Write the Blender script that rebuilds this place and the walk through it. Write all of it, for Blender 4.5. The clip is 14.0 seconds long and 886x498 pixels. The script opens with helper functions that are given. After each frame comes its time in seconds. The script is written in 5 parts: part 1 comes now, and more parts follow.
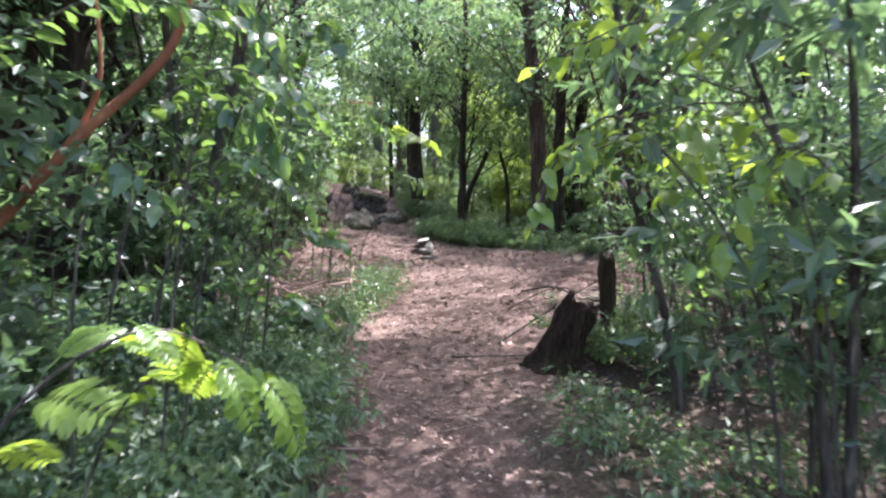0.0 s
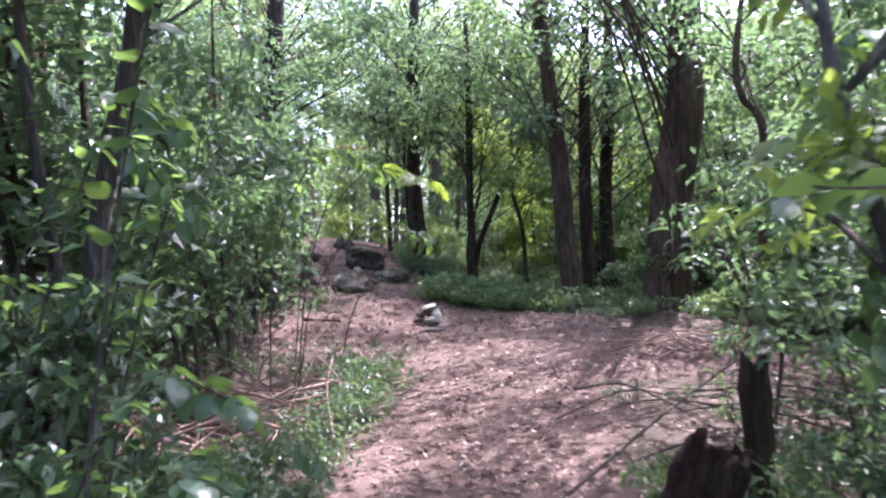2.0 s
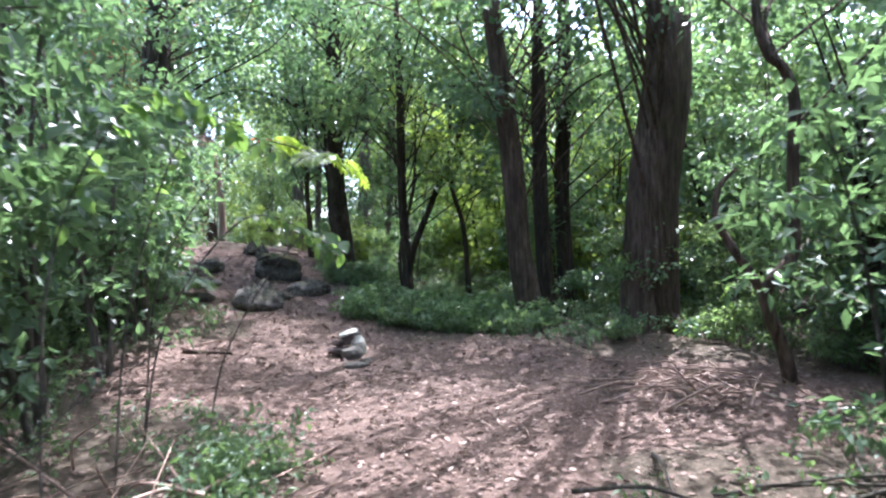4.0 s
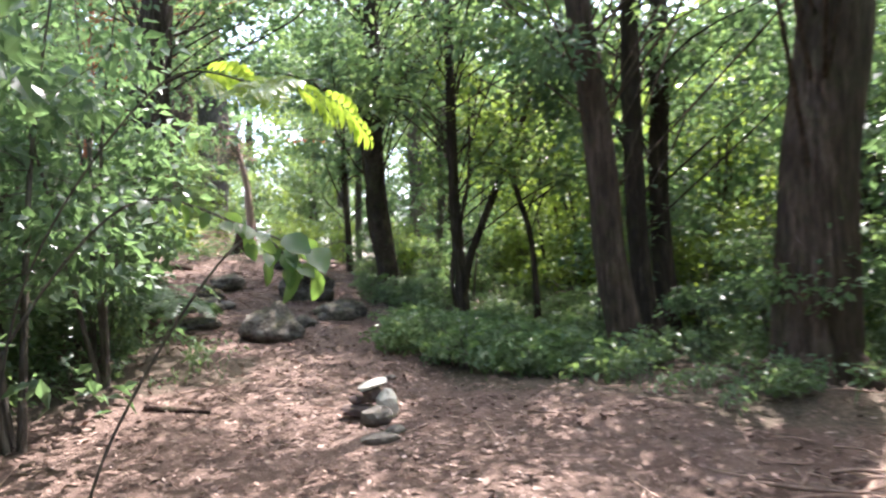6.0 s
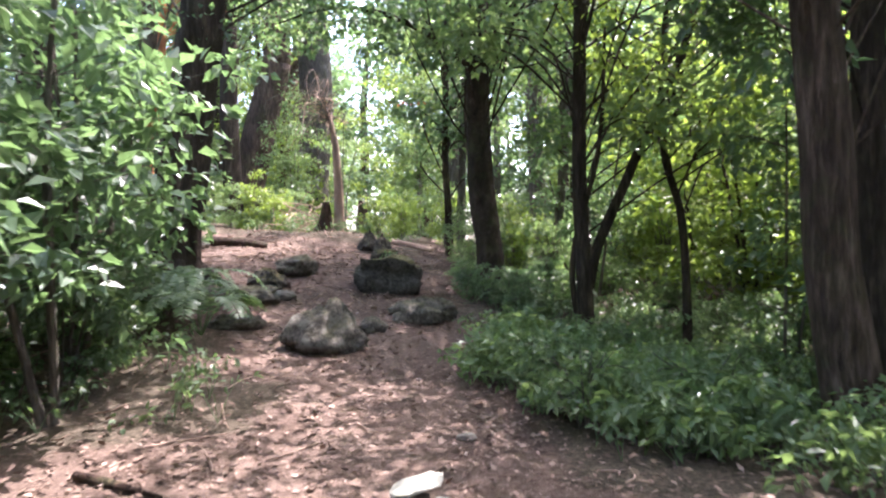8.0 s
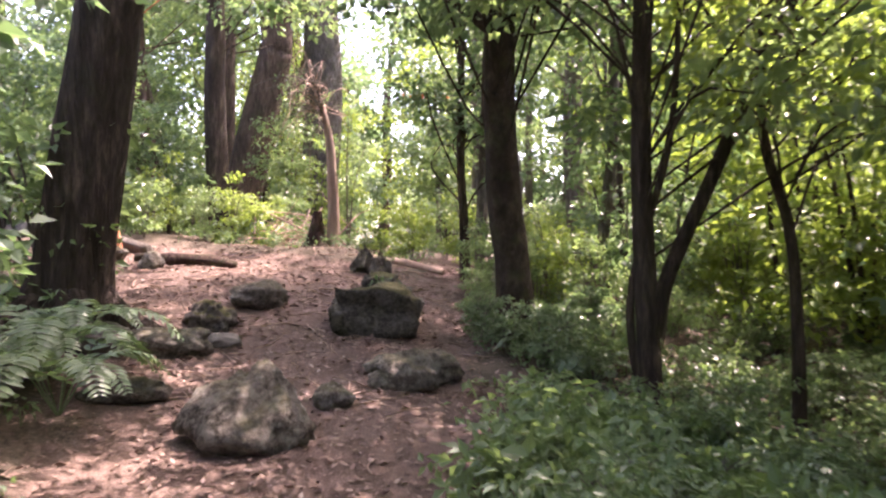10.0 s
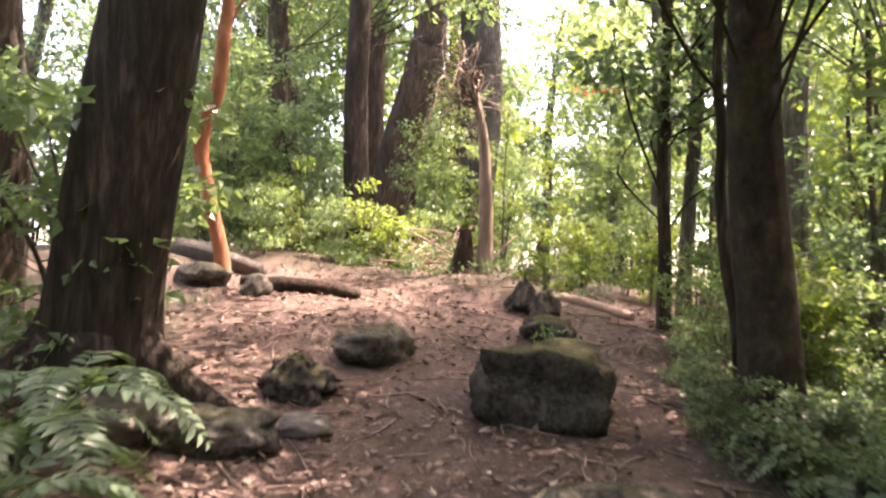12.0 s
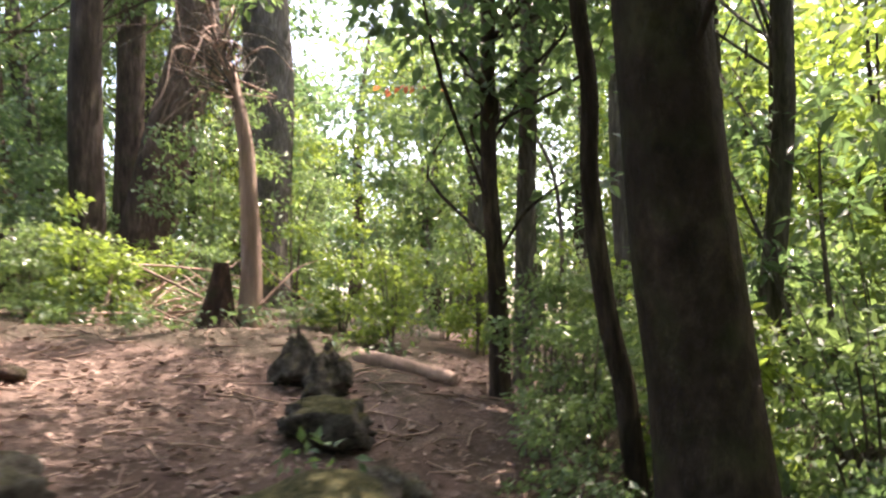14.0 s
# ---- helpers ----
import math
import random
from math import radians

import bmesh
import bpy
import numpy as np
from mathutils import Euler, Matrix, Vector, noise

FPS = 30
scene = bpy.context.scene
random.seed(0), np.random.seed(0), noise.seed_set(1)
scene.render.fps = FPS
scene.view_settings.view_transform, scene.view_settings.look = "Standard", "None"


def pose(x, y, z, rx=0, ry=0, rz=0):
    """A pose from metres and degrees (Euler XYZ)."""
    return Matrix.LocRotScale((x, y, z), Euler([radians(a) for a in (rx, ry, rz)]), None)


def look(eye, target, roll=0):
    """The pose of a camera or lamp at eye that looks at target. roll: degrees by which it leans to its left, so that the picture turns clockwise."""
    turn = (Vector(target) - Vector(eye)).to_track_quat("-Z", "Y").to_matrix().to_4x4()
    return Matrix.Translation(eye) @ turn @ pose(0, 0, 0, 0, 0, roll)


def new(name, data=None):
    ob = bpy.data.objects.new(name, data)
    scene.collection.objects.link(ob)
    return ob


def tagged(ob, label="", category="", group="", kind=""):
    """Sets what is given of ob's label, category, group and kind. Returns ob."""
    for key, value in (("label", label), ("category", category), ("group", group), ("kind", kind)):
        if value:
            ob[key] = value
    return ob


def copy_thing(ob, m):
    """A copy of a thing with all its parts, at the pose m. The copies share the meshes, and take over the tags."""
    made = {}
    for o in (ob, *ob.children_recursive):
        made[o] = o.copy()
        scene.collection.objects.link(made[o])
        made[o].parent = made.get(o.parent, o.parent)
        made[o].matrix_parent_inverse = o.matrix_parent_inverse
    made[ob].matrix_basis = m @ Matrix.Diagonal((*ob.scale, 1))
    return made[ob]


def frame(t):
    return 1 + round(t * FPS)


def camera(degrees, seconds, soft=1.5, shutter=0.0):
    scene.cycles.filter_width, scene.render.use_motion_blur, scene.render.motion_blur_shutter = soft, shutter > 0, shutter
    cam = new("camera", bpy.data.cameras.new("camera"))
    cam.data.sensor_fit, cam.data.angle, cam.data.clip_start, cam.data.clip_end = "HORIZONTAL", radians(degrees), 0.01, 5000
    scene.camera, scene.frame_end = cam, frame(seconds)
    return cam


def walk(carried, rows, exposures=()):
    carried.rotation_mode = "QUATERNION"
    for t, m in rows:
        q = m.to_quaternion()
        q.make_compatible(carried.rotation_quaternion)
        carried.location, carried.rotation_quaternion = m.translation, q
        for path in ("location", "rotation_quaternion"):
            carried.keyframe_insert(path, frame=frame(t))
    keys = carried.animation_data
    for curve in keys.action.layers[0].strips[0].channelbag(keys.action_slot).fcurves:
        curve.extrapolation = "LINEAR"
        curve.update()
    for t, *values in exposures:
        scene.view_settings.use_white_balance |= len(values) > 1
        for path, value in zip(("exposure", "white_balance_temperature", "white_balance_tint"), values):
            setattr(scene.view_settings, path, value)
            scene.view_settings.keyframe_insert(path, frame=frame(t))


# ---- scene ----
cam = camera(63.7, 14.0, soft=2.2, shutter=0.5)
METRES, EYE, TILT, LEAN, TURN = 18.0, 1.5, -3.0, 0.0, 0.0
ROWS = [
    (0.0, 0.0, 0.0, 0.0, 0.0, 0.0, -0.0),
    (0.5, -0.001, 0.0368, 0.0057, -0.04, -0.62, 1.5),
    (1.0, 0.0003, 0.0734, 0.0101, -0.21, -0.16, 0.54),
    (1.5, -0.0012, 0.1094, 0.0139, -0.5, 2.38, 1.61),
    (2.0, -0.0044, 0.1466, 0.0174, 0.38, 3.8, 2.31),
    (2.5, -0.0098, 0.1799, 0.0198, -2.69, 3.89, 3.09),
    (5.0, 0.0089, 0.3559, 0.0347, -4.98, 3.8, 3.22),
    (5.5, 0.009, 0.392, 0.0369, -3.63, 4.18, 1.9),
    (6.0, 0.0114, 0.4295, 0.0393, -0.14, 4.97, 3.54),
    (6.5, 0.0119, 0.4678, 0.0424, 4.52, 4.2, 1.14),
    (7.0, 0.0146, 0.5031, 0.0474, 5.26, 3.39, 2.03),
    (7.5, 0.0156, 0.5385, 0.0517, 7.85, 3.37, 1.26),
    (10.0, 0.0066, 0.7133, 0.0736, 11.96, 4.33, 0.04),
    (10.5, 0.0019, 0.7485, 0.0775, 16.32, 4.24, -0.56),
    (11.0, -0.0121, 0.7814, 0.0815, 21.28, 5.14, -1.48),
    (11.5, -0.0237, 0.8145, 0.0852, 22.56, 4.46, -1.68),
    (12.0, -0.04, 0.8433, 0.0901, 24.11, 5.7, -2.96),
    (12.5, -0.0546, 0.8753, 0.094, 22.42, 8.13, -0.48),
    (13.0, -0.0674, 0.9054, 0.0975, 17.96, 8.97, 0.44),
    (13.5, -0.0673, 0.9387, 0.1021, 12.15, 8.78, 4.04),
    (14.0, -0.0631, 0.9753, 0.1061, 10.08, 8.68, 0.91),
]
STOPS = 3.0
EXPOSURES = [(0.0, STOPS + 0.15, 5750, 22), (1.2, STOPS + 0.15, 5650, 24), (2.0, STOPS + 0.1, 5500, 35), (2.7, STOPS + 0.1, 5500, 35), (5.0, STOPS + 0.1, 5300, 5), (5.6, STOPS + 0.1, 5400, 5), (6.0, STOPS + 0.28, 6100, 18), (6.5, STOPS + 0.2, 6600, 23), (7.5, STOPS + 0.3, 6000, 21),
             (10.0, STOPS + 0.5, 6900, 38), (12.3, STOPS + 0.55, 7750, 30), (13.0, STOPS + 0.22, 8000, 24), (14.0, STOPS + 0.08, 7100, 22)]
walk(cam, [(t, pose(0, 0, EYE, TILT, LEAN, TURN) @ pose(METRES * x, METRES * y, METRES * z, 90 + pitch, roll, yaw)) for t, x, y, z, yaw, pitch, roll in ROWS], EXPOSURES)

# ---- world, sun, exposure ----
SUN_UP, SUN_AROUND = 64.0, 38.0   # degrees above the horizon, and from straight ahead towards the right
world = bpy.data.worlds.new("sky")
scene.world = world
world.use_nodes = True
wn = world.node_tree
wn.nodes.clear()
sky = wn.nodes.new("ShaderNodeTexSky")
sky.sky_type, sky.sun_disc = "NISHITA", False
sky.sun_elevation, sky.sun_rotation = radians(SUN_UP), radians(SUN_AROUND)
sky.air_density, sky.dust_density, sky.ozone_density = 1.0, 4.0, 1.0
bg = wn.nodes.new("ShaderNodeBackground")
bg.inputs["Strength"].default_value = 0.15
wo = wn.nodes.new("ShaderNodeOutputWorld")
wn.links.new(sky.outputs[0], bg.inputs[0])
wn.links.new(bg.outputs[0], wo.inputs[0])
sun_data = bpy.data.lights.new("sun", "SUN")
sun_data.energy, sun_data.angle, sun_data.color = 2.5, radians(0.53), (1.0, 0.95, 0.87)
sun = new("sun", sun_data)
_e, _a = radians(SUN_UP), radians(SUN_AROUND)
sun.matrix_world = look((30 * math.sin(_a) * math.cos(_e), 30 * math.cos(_a) * math.cos(_e), 30 * math.sin(_e)), (0, 0, 0))

# ---- materials ----


def material(name):
    m = bpy.data.materials.new(name)
    m.use_nodes = True
    nt = m.node_tree
    nt.nodes.clear()
    out = nt.nodes.new("ShaderNodeOutputMaterial")
    return m, nt, out


def add(nt, kind, **inputs):
    n = nt.nodes.new(kind)
    for k, v in inputs.items():
        n.inputs[k.replace("_", " ")].default_value = v
    return n


def ramp(nt, fac, *stops):
    n = nt.nodes.new("ShaderNodeValToRGB")
    el = n.color_ramp.elements
    while len(el) < len(stops):
        el.new(0.5)
    for e, (p, c) in zip(el, stops):
        e.position, e.color = p, (*c, 1)
    nt.links.new(fac, n.inputs[0])
    return n.outputs[0]


def mix(nt, fac, a, b, how="MIX"):
    n = nt.nodes.new("ShaderNodeMix")
    n.data_type, n.blend_type = "RGBA", how
    for sock, v in ((n.inputs[0], fac), (n.inputs[6], a), (n.inputs[7], b)):
        if hasattr(v, "links"):
            nt.links.new(v, sock)
        else:
            sock.default_value = v if not isinstance(v, tuple) else (*v, 1)
    return n.outputs[2]


def coords(nt, scale, kind="Object"):
    tc = nt.nodes.new("ShaderNodeTexCoord")
    mp = nt.nodes.new("ShaderNodeMapping")
    mp.inputs["Scale"].default_value = scale
    nt.links.new(tc.outputs[kind], mp.inputs[0])
    return mp.outputs[0]


def noise_tex(nt, vec, scale, detail=6.0, rough=0.6):
    n = add(nt, "ShaderNodeTexNoise", Scale=scale, Detail=detail, Roughness=rough)
    nt.links.new(vec, n.inputs["Vector"])
    return n.outputs[0]


def bump(nt, height, strength, distance):
    n = add(nt, "ShaderNodeBump", Strength=strength, Distance=distance)
    nt.links.new(height, n.inputs["Height"])
    return n.outputs[0]


def principled(nt, out, colour, roughness, normal=None, specular=0.4):
    p = add(nt, "ShaderNodeBsdfPrincipled", Roughness=roughness)
    p.inputs["Specular IOR Level"].default_value = specular
    nt.links.new(colour, p.inputs["Base Color"])
    if normal is not None:
        nt.links.new(normal, p.inputs["Normal"])
    nt.links.new(p.outputs[0], out.inputs[0])
    return p


def leaf_material(name, dark, mid, light, through_colour, share, gloss=0.34, single=False):
    """Leaf with a waxy upper side that lets some sunlight through; each leaf has its own shade."""
    m, nt, out = material(name)
    geo = nt.nodes.new("ShaderNodeObjectInfo" if single else "ShaderNodeNewGeometry")
    c = ramp(nt, geo.outputs["Random" if single else "Random Per Island"], (0.0, dark), (0.55, mid), (0.93, light), (1.0, tuple(min(1, v * 1.25) for v in light)))
    big = noise_tex(nt, coords(nt, (1, 1, 1)), 1.3, 2)
    c = mix(nt, ramp(nt, big, (0.3, (0, 0, 0)), (0.7, (0.5, 0.5, 0.5))), c, light)
    p = add(nt, "ShaderNodeBsdfPrincipled", Roughness=gloss)
    p.inputs["Specular IOR Level"].default_value = 0.5
    nt.links.new(c, p.inputs["Base Color"])
    tr = nt.nodes.new("ShaderNodeBsdfTranslucent")
    tc = mix(nt, 0.25, through_colour, c)
    nt.links.new(tc, tr.inputs[0])
    ms = nt.nodes.new("ShaderNodeMixShader")
    ms.inputs[0].default_value = share
    nt.links.new(p.outputs[0], ms.inputs[1])
    nt.links.new(tr.outputs[0], ms.inputs[2])
    nt.links.new(ms.outputs[0], out.inputs[0])
    return m


def bark_material(name, low, mid, high, stretch=0.18, scale=16.0, depth=0.035, moss=0.0, strength=0.9):
    m, nt, out = material(name)
    v = coords(nt, (1, 1, stretch))
    fine = noise_tex(nt, v, scale, 8, 0.7)
    broad = noise_tex(nt, coords(nt, (1, 1, 0.5)), 2.2, 4)
    c = ramp(nt, fine, (0.3, low), (0.52, mid), (0.75, high))
    c = mix(nt, ramp(nt, broad, (0.4, (0, 0, 0)), (0.6, (0.75, 0.75, 0.75))), c, tuple(v * 0.45 for v in mid))
    if moss:
        mo = noise_tex(nt, coords(nt, (1, 1, 1)), 4.5, 6)
        c = mix(nt, ramp(nt, mo, (0.5, (0, 0, 0)), (0.66, (moss, moss, moss))), c, (0.07, 0.085, 0.03))
    groove = ramp(nt, noise_tex(nt, coords(nt, (1, 1, stretch * 0.8)), scale * 1.5, 6, 0.7), (0.38, (0, 0, 0)), (0.54, (1, 1, 1)))
    c = mix(nt, groove, mix(nt, strength * 0.5, c, tuple(v * 0.45 for v in low)), c)
    h = mix(nt, 0.6, fine, groove)
    principled(nt, out, c, 0.88, bump(nt, h, strength, depth), 0.2)
    return m


def rock_material(name="lichen_rock", moss=0.6, shade=1.0):
    m, nt, out = material(name)
    v = coords(nt, (1, 1, 1))
    a, b = noise_tex(nt, v, 7, 8, 0.7), noise_tex(nt, v, 22, 8, 0.75)
    c = ramp(nt, b, (0.36, (0.035, 0.028, 0.022)), (0.5, (0.105, 0.09, 0.072)), (0.64, (0.23, 0.205, 0.17)))
    c = mix(nt, ramp(nt, a, (0.5, (0, 0, 0)), (0.62, (0.6, 0.6, 0.6))), c, (0.28, 0.26, 0.22))
    geo = nt.nodes.new("ShaderNodeNewGeometry")
    sep = nt.nodes.new("ShaderNodeSeparateXYZ")
    nt.links.new(geo.outputs["Normal"], sep.inputs[0])
    patch = noise_tex(nt, v, 3.2, 5)
    mul = nt.nodes.new("ShaderNodeMath")
    mul.operation = "MULTIPLY"
    nt.links.new(sep.outputs[2], mul.inputs[0])
    nt.links.new(patch, mul.inputs[1])
    c = mix(nt, ramp(nt, mul.outputs[0], (0.3, (0, 0, 0)), (0.5 if moss < 0.7 else 0.38, (moss, moss, moss))), mix(nt, 1.0, c, (shade, shade, shade), "MULTIPLY"), ramp(nt, noise_tex(nt, v, 35, 7, 0.75), (0.35, (0.028, 0.03, 0.008)), (0.52, (0.09, 0.082, 0.028)), (0.7, (0.2, 0.17, 0.08))))
    principled(nt, out, c, 0.9, bump(nt, b, 1.0, 0.04), 0.25)
    return m


def stone_material(name, a, b):
    m, nt, out = material(name)
    n = noise_tex(nt, coords(nt, (1, 1, 1)), 18, 8, 0.7)
    principled(nt, out, ramp(nt, n, (0.3, a), (0.7, b)), 0.85, bump(nt, n, 0.5, 0.008), 0.3)
    return m


def ground_material():
    m, nt, out = material("forest_floor")
    v = coords(nt, (1, 1, 1))
    at = nt.nodes.new("ShaderNodeAttribute")
    at.attribute_name = "bare"
    fine, mid, broad = noise_tex(nt, v, 28, 8, 0.75), noise_tex(nt, v, 7, 6), noise_tex(nt, v, 0.9, 4)
    soil = ramp(nt, fine, (0.28, (0.056, 0.037, 0.03)), (0.5, (0.155, 0.107, 0.085)), (0.75, (0.3, 0.22, 0.18)))
    soil = mix(nt, ramp(nt, broad, (0.4, (0, 0, 0)), (0.7, (0.4, 0.4, 0.4))), soil, (0.3, 0.21, 0.17))
    soil = mix(nt, ramp(nt, noise_tex(nt, v, 2.3, 5, 0.65), (0.45, (0, 0, 0)), (0.62, (0.55, 0.55, 0.55))), soil, (0.062, 0.04, 0.03))
    grit = noise_tex(nt, v, 110, 6, 0.75)
    soil = mix(nt, ramp(nt, grit, (0.35, (0.7, 0.7, 0.7)), (0.6, (0, 0, 0))), soil, (0.05, 0.028, 0.022))
    floor_c = ramp(nt, fine, (0.32, (0.032, 0.025, 0.018)), (0.52, (0.11, 0.085, 0.063)), (0.72, (0.23, 0.18, 0.135)))
    floor_c = mix(nt, ramp(nt, grit, (0.38, (0.7, 0.7, 0.7)), (0.58, (0, 0, 0))), floor_c, (0.03, 0.024, 0.014))
    edge = nt.nodes.new("ShaderNodeMath")
    edge.operation = "ADD"
    nt.links.new(at.outputs["Fac"], edge.inputs[0])
    nt.links.new(mid, edge.inputs[1])
    c = mix(nt, ramp(nt, edge.outputs[0], (0.72, (0, 0, 0)), (1.0, (1, 1, 1))), floor_c, soil)
    principled(nt, out, c, 0.95, bump(nt, mix(nt, 0.4, mix(nt, 0.5, fine, grit), mid), 0.9, 0.04), 0.15)
    return m


def litter_material():
    m, nt, out = material("dry_leaves")
    geo = nt.nodes.new("ShaderNodeNewGeometry")
    c = ramp(nt, geo.outputs["Random Per Island"], (0.0, (0.046, 0.028, 0.021)), (0.4, (0.13, 0.083, 0.064)), (0.78, (0.215, 0.147, 0.115)), (0.96, (0.32, 0.23, 0.19)), (1.0, (0.45, 0.37, 0.32)))
    n = noise_tex(nt, coords(nt, (1, 1, 1)), 60, 3)
    principled(nt, out, mix(nt, 0.35, c, mix(nt, n, (0.05, 0.03, 0.02), (0.4, 0.26, 0.2))), 0.75, None, 0.3)
    return m


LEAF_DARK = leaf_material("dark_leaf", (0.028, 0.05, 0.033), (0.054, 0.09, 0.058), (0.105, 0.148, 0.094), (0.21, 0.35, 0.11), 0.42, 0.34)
LEAF_BROAD = leaf_material("broad_leaf", (0.034, 0.075, 0.039), (0.056, 0.11, 0.056), (0.105, 0.16, 0.082), (0.28, 0.45, 0.07), 0.42, 0.3, True)
LEAF_BRIGHT = leaf_material("bright_leaf", (0.07, 0.14, 0.03), (0.105, 0.19, 0.04), (0.17, 0.25, 0.06), (0.46, 0.62, 0.05), 0.48, 0.35, True)
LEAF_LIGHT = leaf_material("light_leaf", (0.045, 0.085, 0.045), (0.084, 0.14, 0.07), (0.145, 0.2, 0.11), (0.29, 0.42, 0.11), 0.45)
# yellower copy of the leaf: the glow of backlit foliage put into its colour
LEAF_YELLOW = leaf_material("sun_tinted_leaf", (0.037, 0.072, 0.026), (0.088, 0.148, 0.04), (0.17, 0.228, 0.065), (0.34, 0.46, 0.06), 0.45, 0.4)
LEAF_HERB = leaf_material("herb_leaf", (0.034, 0.065, 0.036), (0.068, 0.115, 0.06), (0.13, 0.18, 0.105), (0.24, 0.38, 0.09), 0.35, 0.42)
LEAF_DRY = leaf_material("dry_red_leaf", (0.2, 0.05, 0.025), (0.3, 0.08, 0.035), (0.4, 0.14, 0.06), (0.5, 0.15, 0.05), 0.4, 0.5, True)
BARK_DARK = bark_material("dark_bark", (0.024, 0.017, 0.013), (0.078, 0.055, 0.042), (0.19, 0.138, 0.105), moss=0.14)
BARK_MOTTLED = bark_material("mottled_bark", (0.014, 0.01, 0.008), (0.055, 0.038, 0.028), (0.13, 0.094, 0.068), stretch=0.7, scale=7, depth=0.02, moss=0.3, strength=0.7)
BARK_RED = bark_material("reddish_bark", (0.042, 0.028, 0.021), (0.145, 0.097, 0.073), (0.28, 0.2, 0.155), moss=0.3)
BARK_GREY = bark_material("grey_bark", (0.07, 0.06, 0.05), (0.17, 0.145, 0.12), (0.32, 0.28, 0.24), moss=0.3, scale=22)
BARK_ORANGE = bark_material("orange_bark", (0.25, 0.085, 0.04), (0.42, 0.165, 0.085), (0.55, 0.28, 0.16), stretch=0.3, scale=6, depth=0.006, strength=0.4)
BARK_PALE = bark_material("pale_dead_wood", (0.2, 0.13, 0.1), (0.4, 0.28, 0.22), (0.55, 0.42, 0.34), stretch=0.12, scale=14, depth=0.008, strength=0.5)
ROT = bark_material("rotten_wood", (0.02, 0.013, 0.01), (0.07, 0.04, 0.03), (0.17, 0.1, 0.075), scale=26, depth=0.03, moss=0.5)
ROCK, GROUND, LITTER = rock_material(), ground_material(), litter_material()
MOSSY = rock_material("mossy_rock", 0.9, 0.55)
STONE_GREY, STONE_WHITE, STONE_BROWN = (stone_material(n, a, b) for n, a, b in (
    ("grey_stone", (0.065, 0.055, 0.046), (0.17, 0.15, 0.125)), ("white_stone", (0.28, 0.265, 0.22), (0.55, 0.52, 0.44)), ("brown_stone", (0.05, 0.035, 0.03), (0.13, 0.09, 0.075))))

# ---- mesh tools ----


class Geo:
    """Gathers vertices and faces, and turns them into one mesh."""

    def __init__(self):
        self.v, self.f, self.n, self.own = [], [], 0, []

    def put(self, verts, *faces):
        verts = np.asarray(verts, float).reshape(-1, 3)
        self.own.append((verts, faces))
        for f in faces:
            self.f.append(np.asarray(f, np.int64) + self.n)
        self.v.append(verts)
        self.n += len(verts)
        return self

    def pieces(self):
        return self.own

    def mesh(self, name, mat, smooth=True):
        me = bpy.data.meshes.new(name)
        v = np.concatenate(self.v)
        me.vertices.add(len(v))
        me.vertices.foreach_set("co", v.astype(np.float32).ravel())
        loops = np.concatenate([f.ravel() for f in self.f])
        sizes = np.concatenate([np.full(len(f), f.shape[1]) for f in self.f])
        me.loops.add(len(loops))
        me.loops.foreach_set("vertex_index", loops.astype(np.int32))
        me.polygons.add(len(sizes))
        me.polygons.foreach_set("loop_start", np.concatenate(([0], np.cumsum(sizes)[:-1])).astype(np.int32))
        me.polygons.foreach_set("use_smooth", np.full(len(sizes), smooth))
        me.update(calc_edges=True)
        me.materials.append(mat)
        return me


def part(name, data, parent, label="", where=None):
    """Links a mesh as one part of a thing."""
    ob = new(name, data)
    ob.parent = parent
    if where is not None:
        ob.matrix_basis = where
    return tagged(ob, label)


def unit(a):
    return a / np.maximum(np.linalg.norm(a, axis=-1, keepdims=True), 1e-9)


def spline(points, count):
    """A smooth line through a few points."""
    p = np.asarray(points, float)
    if len(p) == 2:
        return p[0] + (p[1] - p[0]) * np.linspace(0, 1, count)[:, None]
    q = np.vstack([2 * p[0] - p[1], p, 2 * p[-1] - p[-2]])
    u = np.linspace(0, len(p) - 1 - 1e-6, count)
    i, f = u.astype(int), (u % 1)[:, None]
    a, b, c, d = q[i], q[i + 1], q[i + 2], q[i + 3]
    return 0.5 * (2 * b + (c - a) * f + (2 * a - 5 * b + 4 * c - d) * f ** 2 + (3 * b - a - 3 * c + d) * f ** 3)


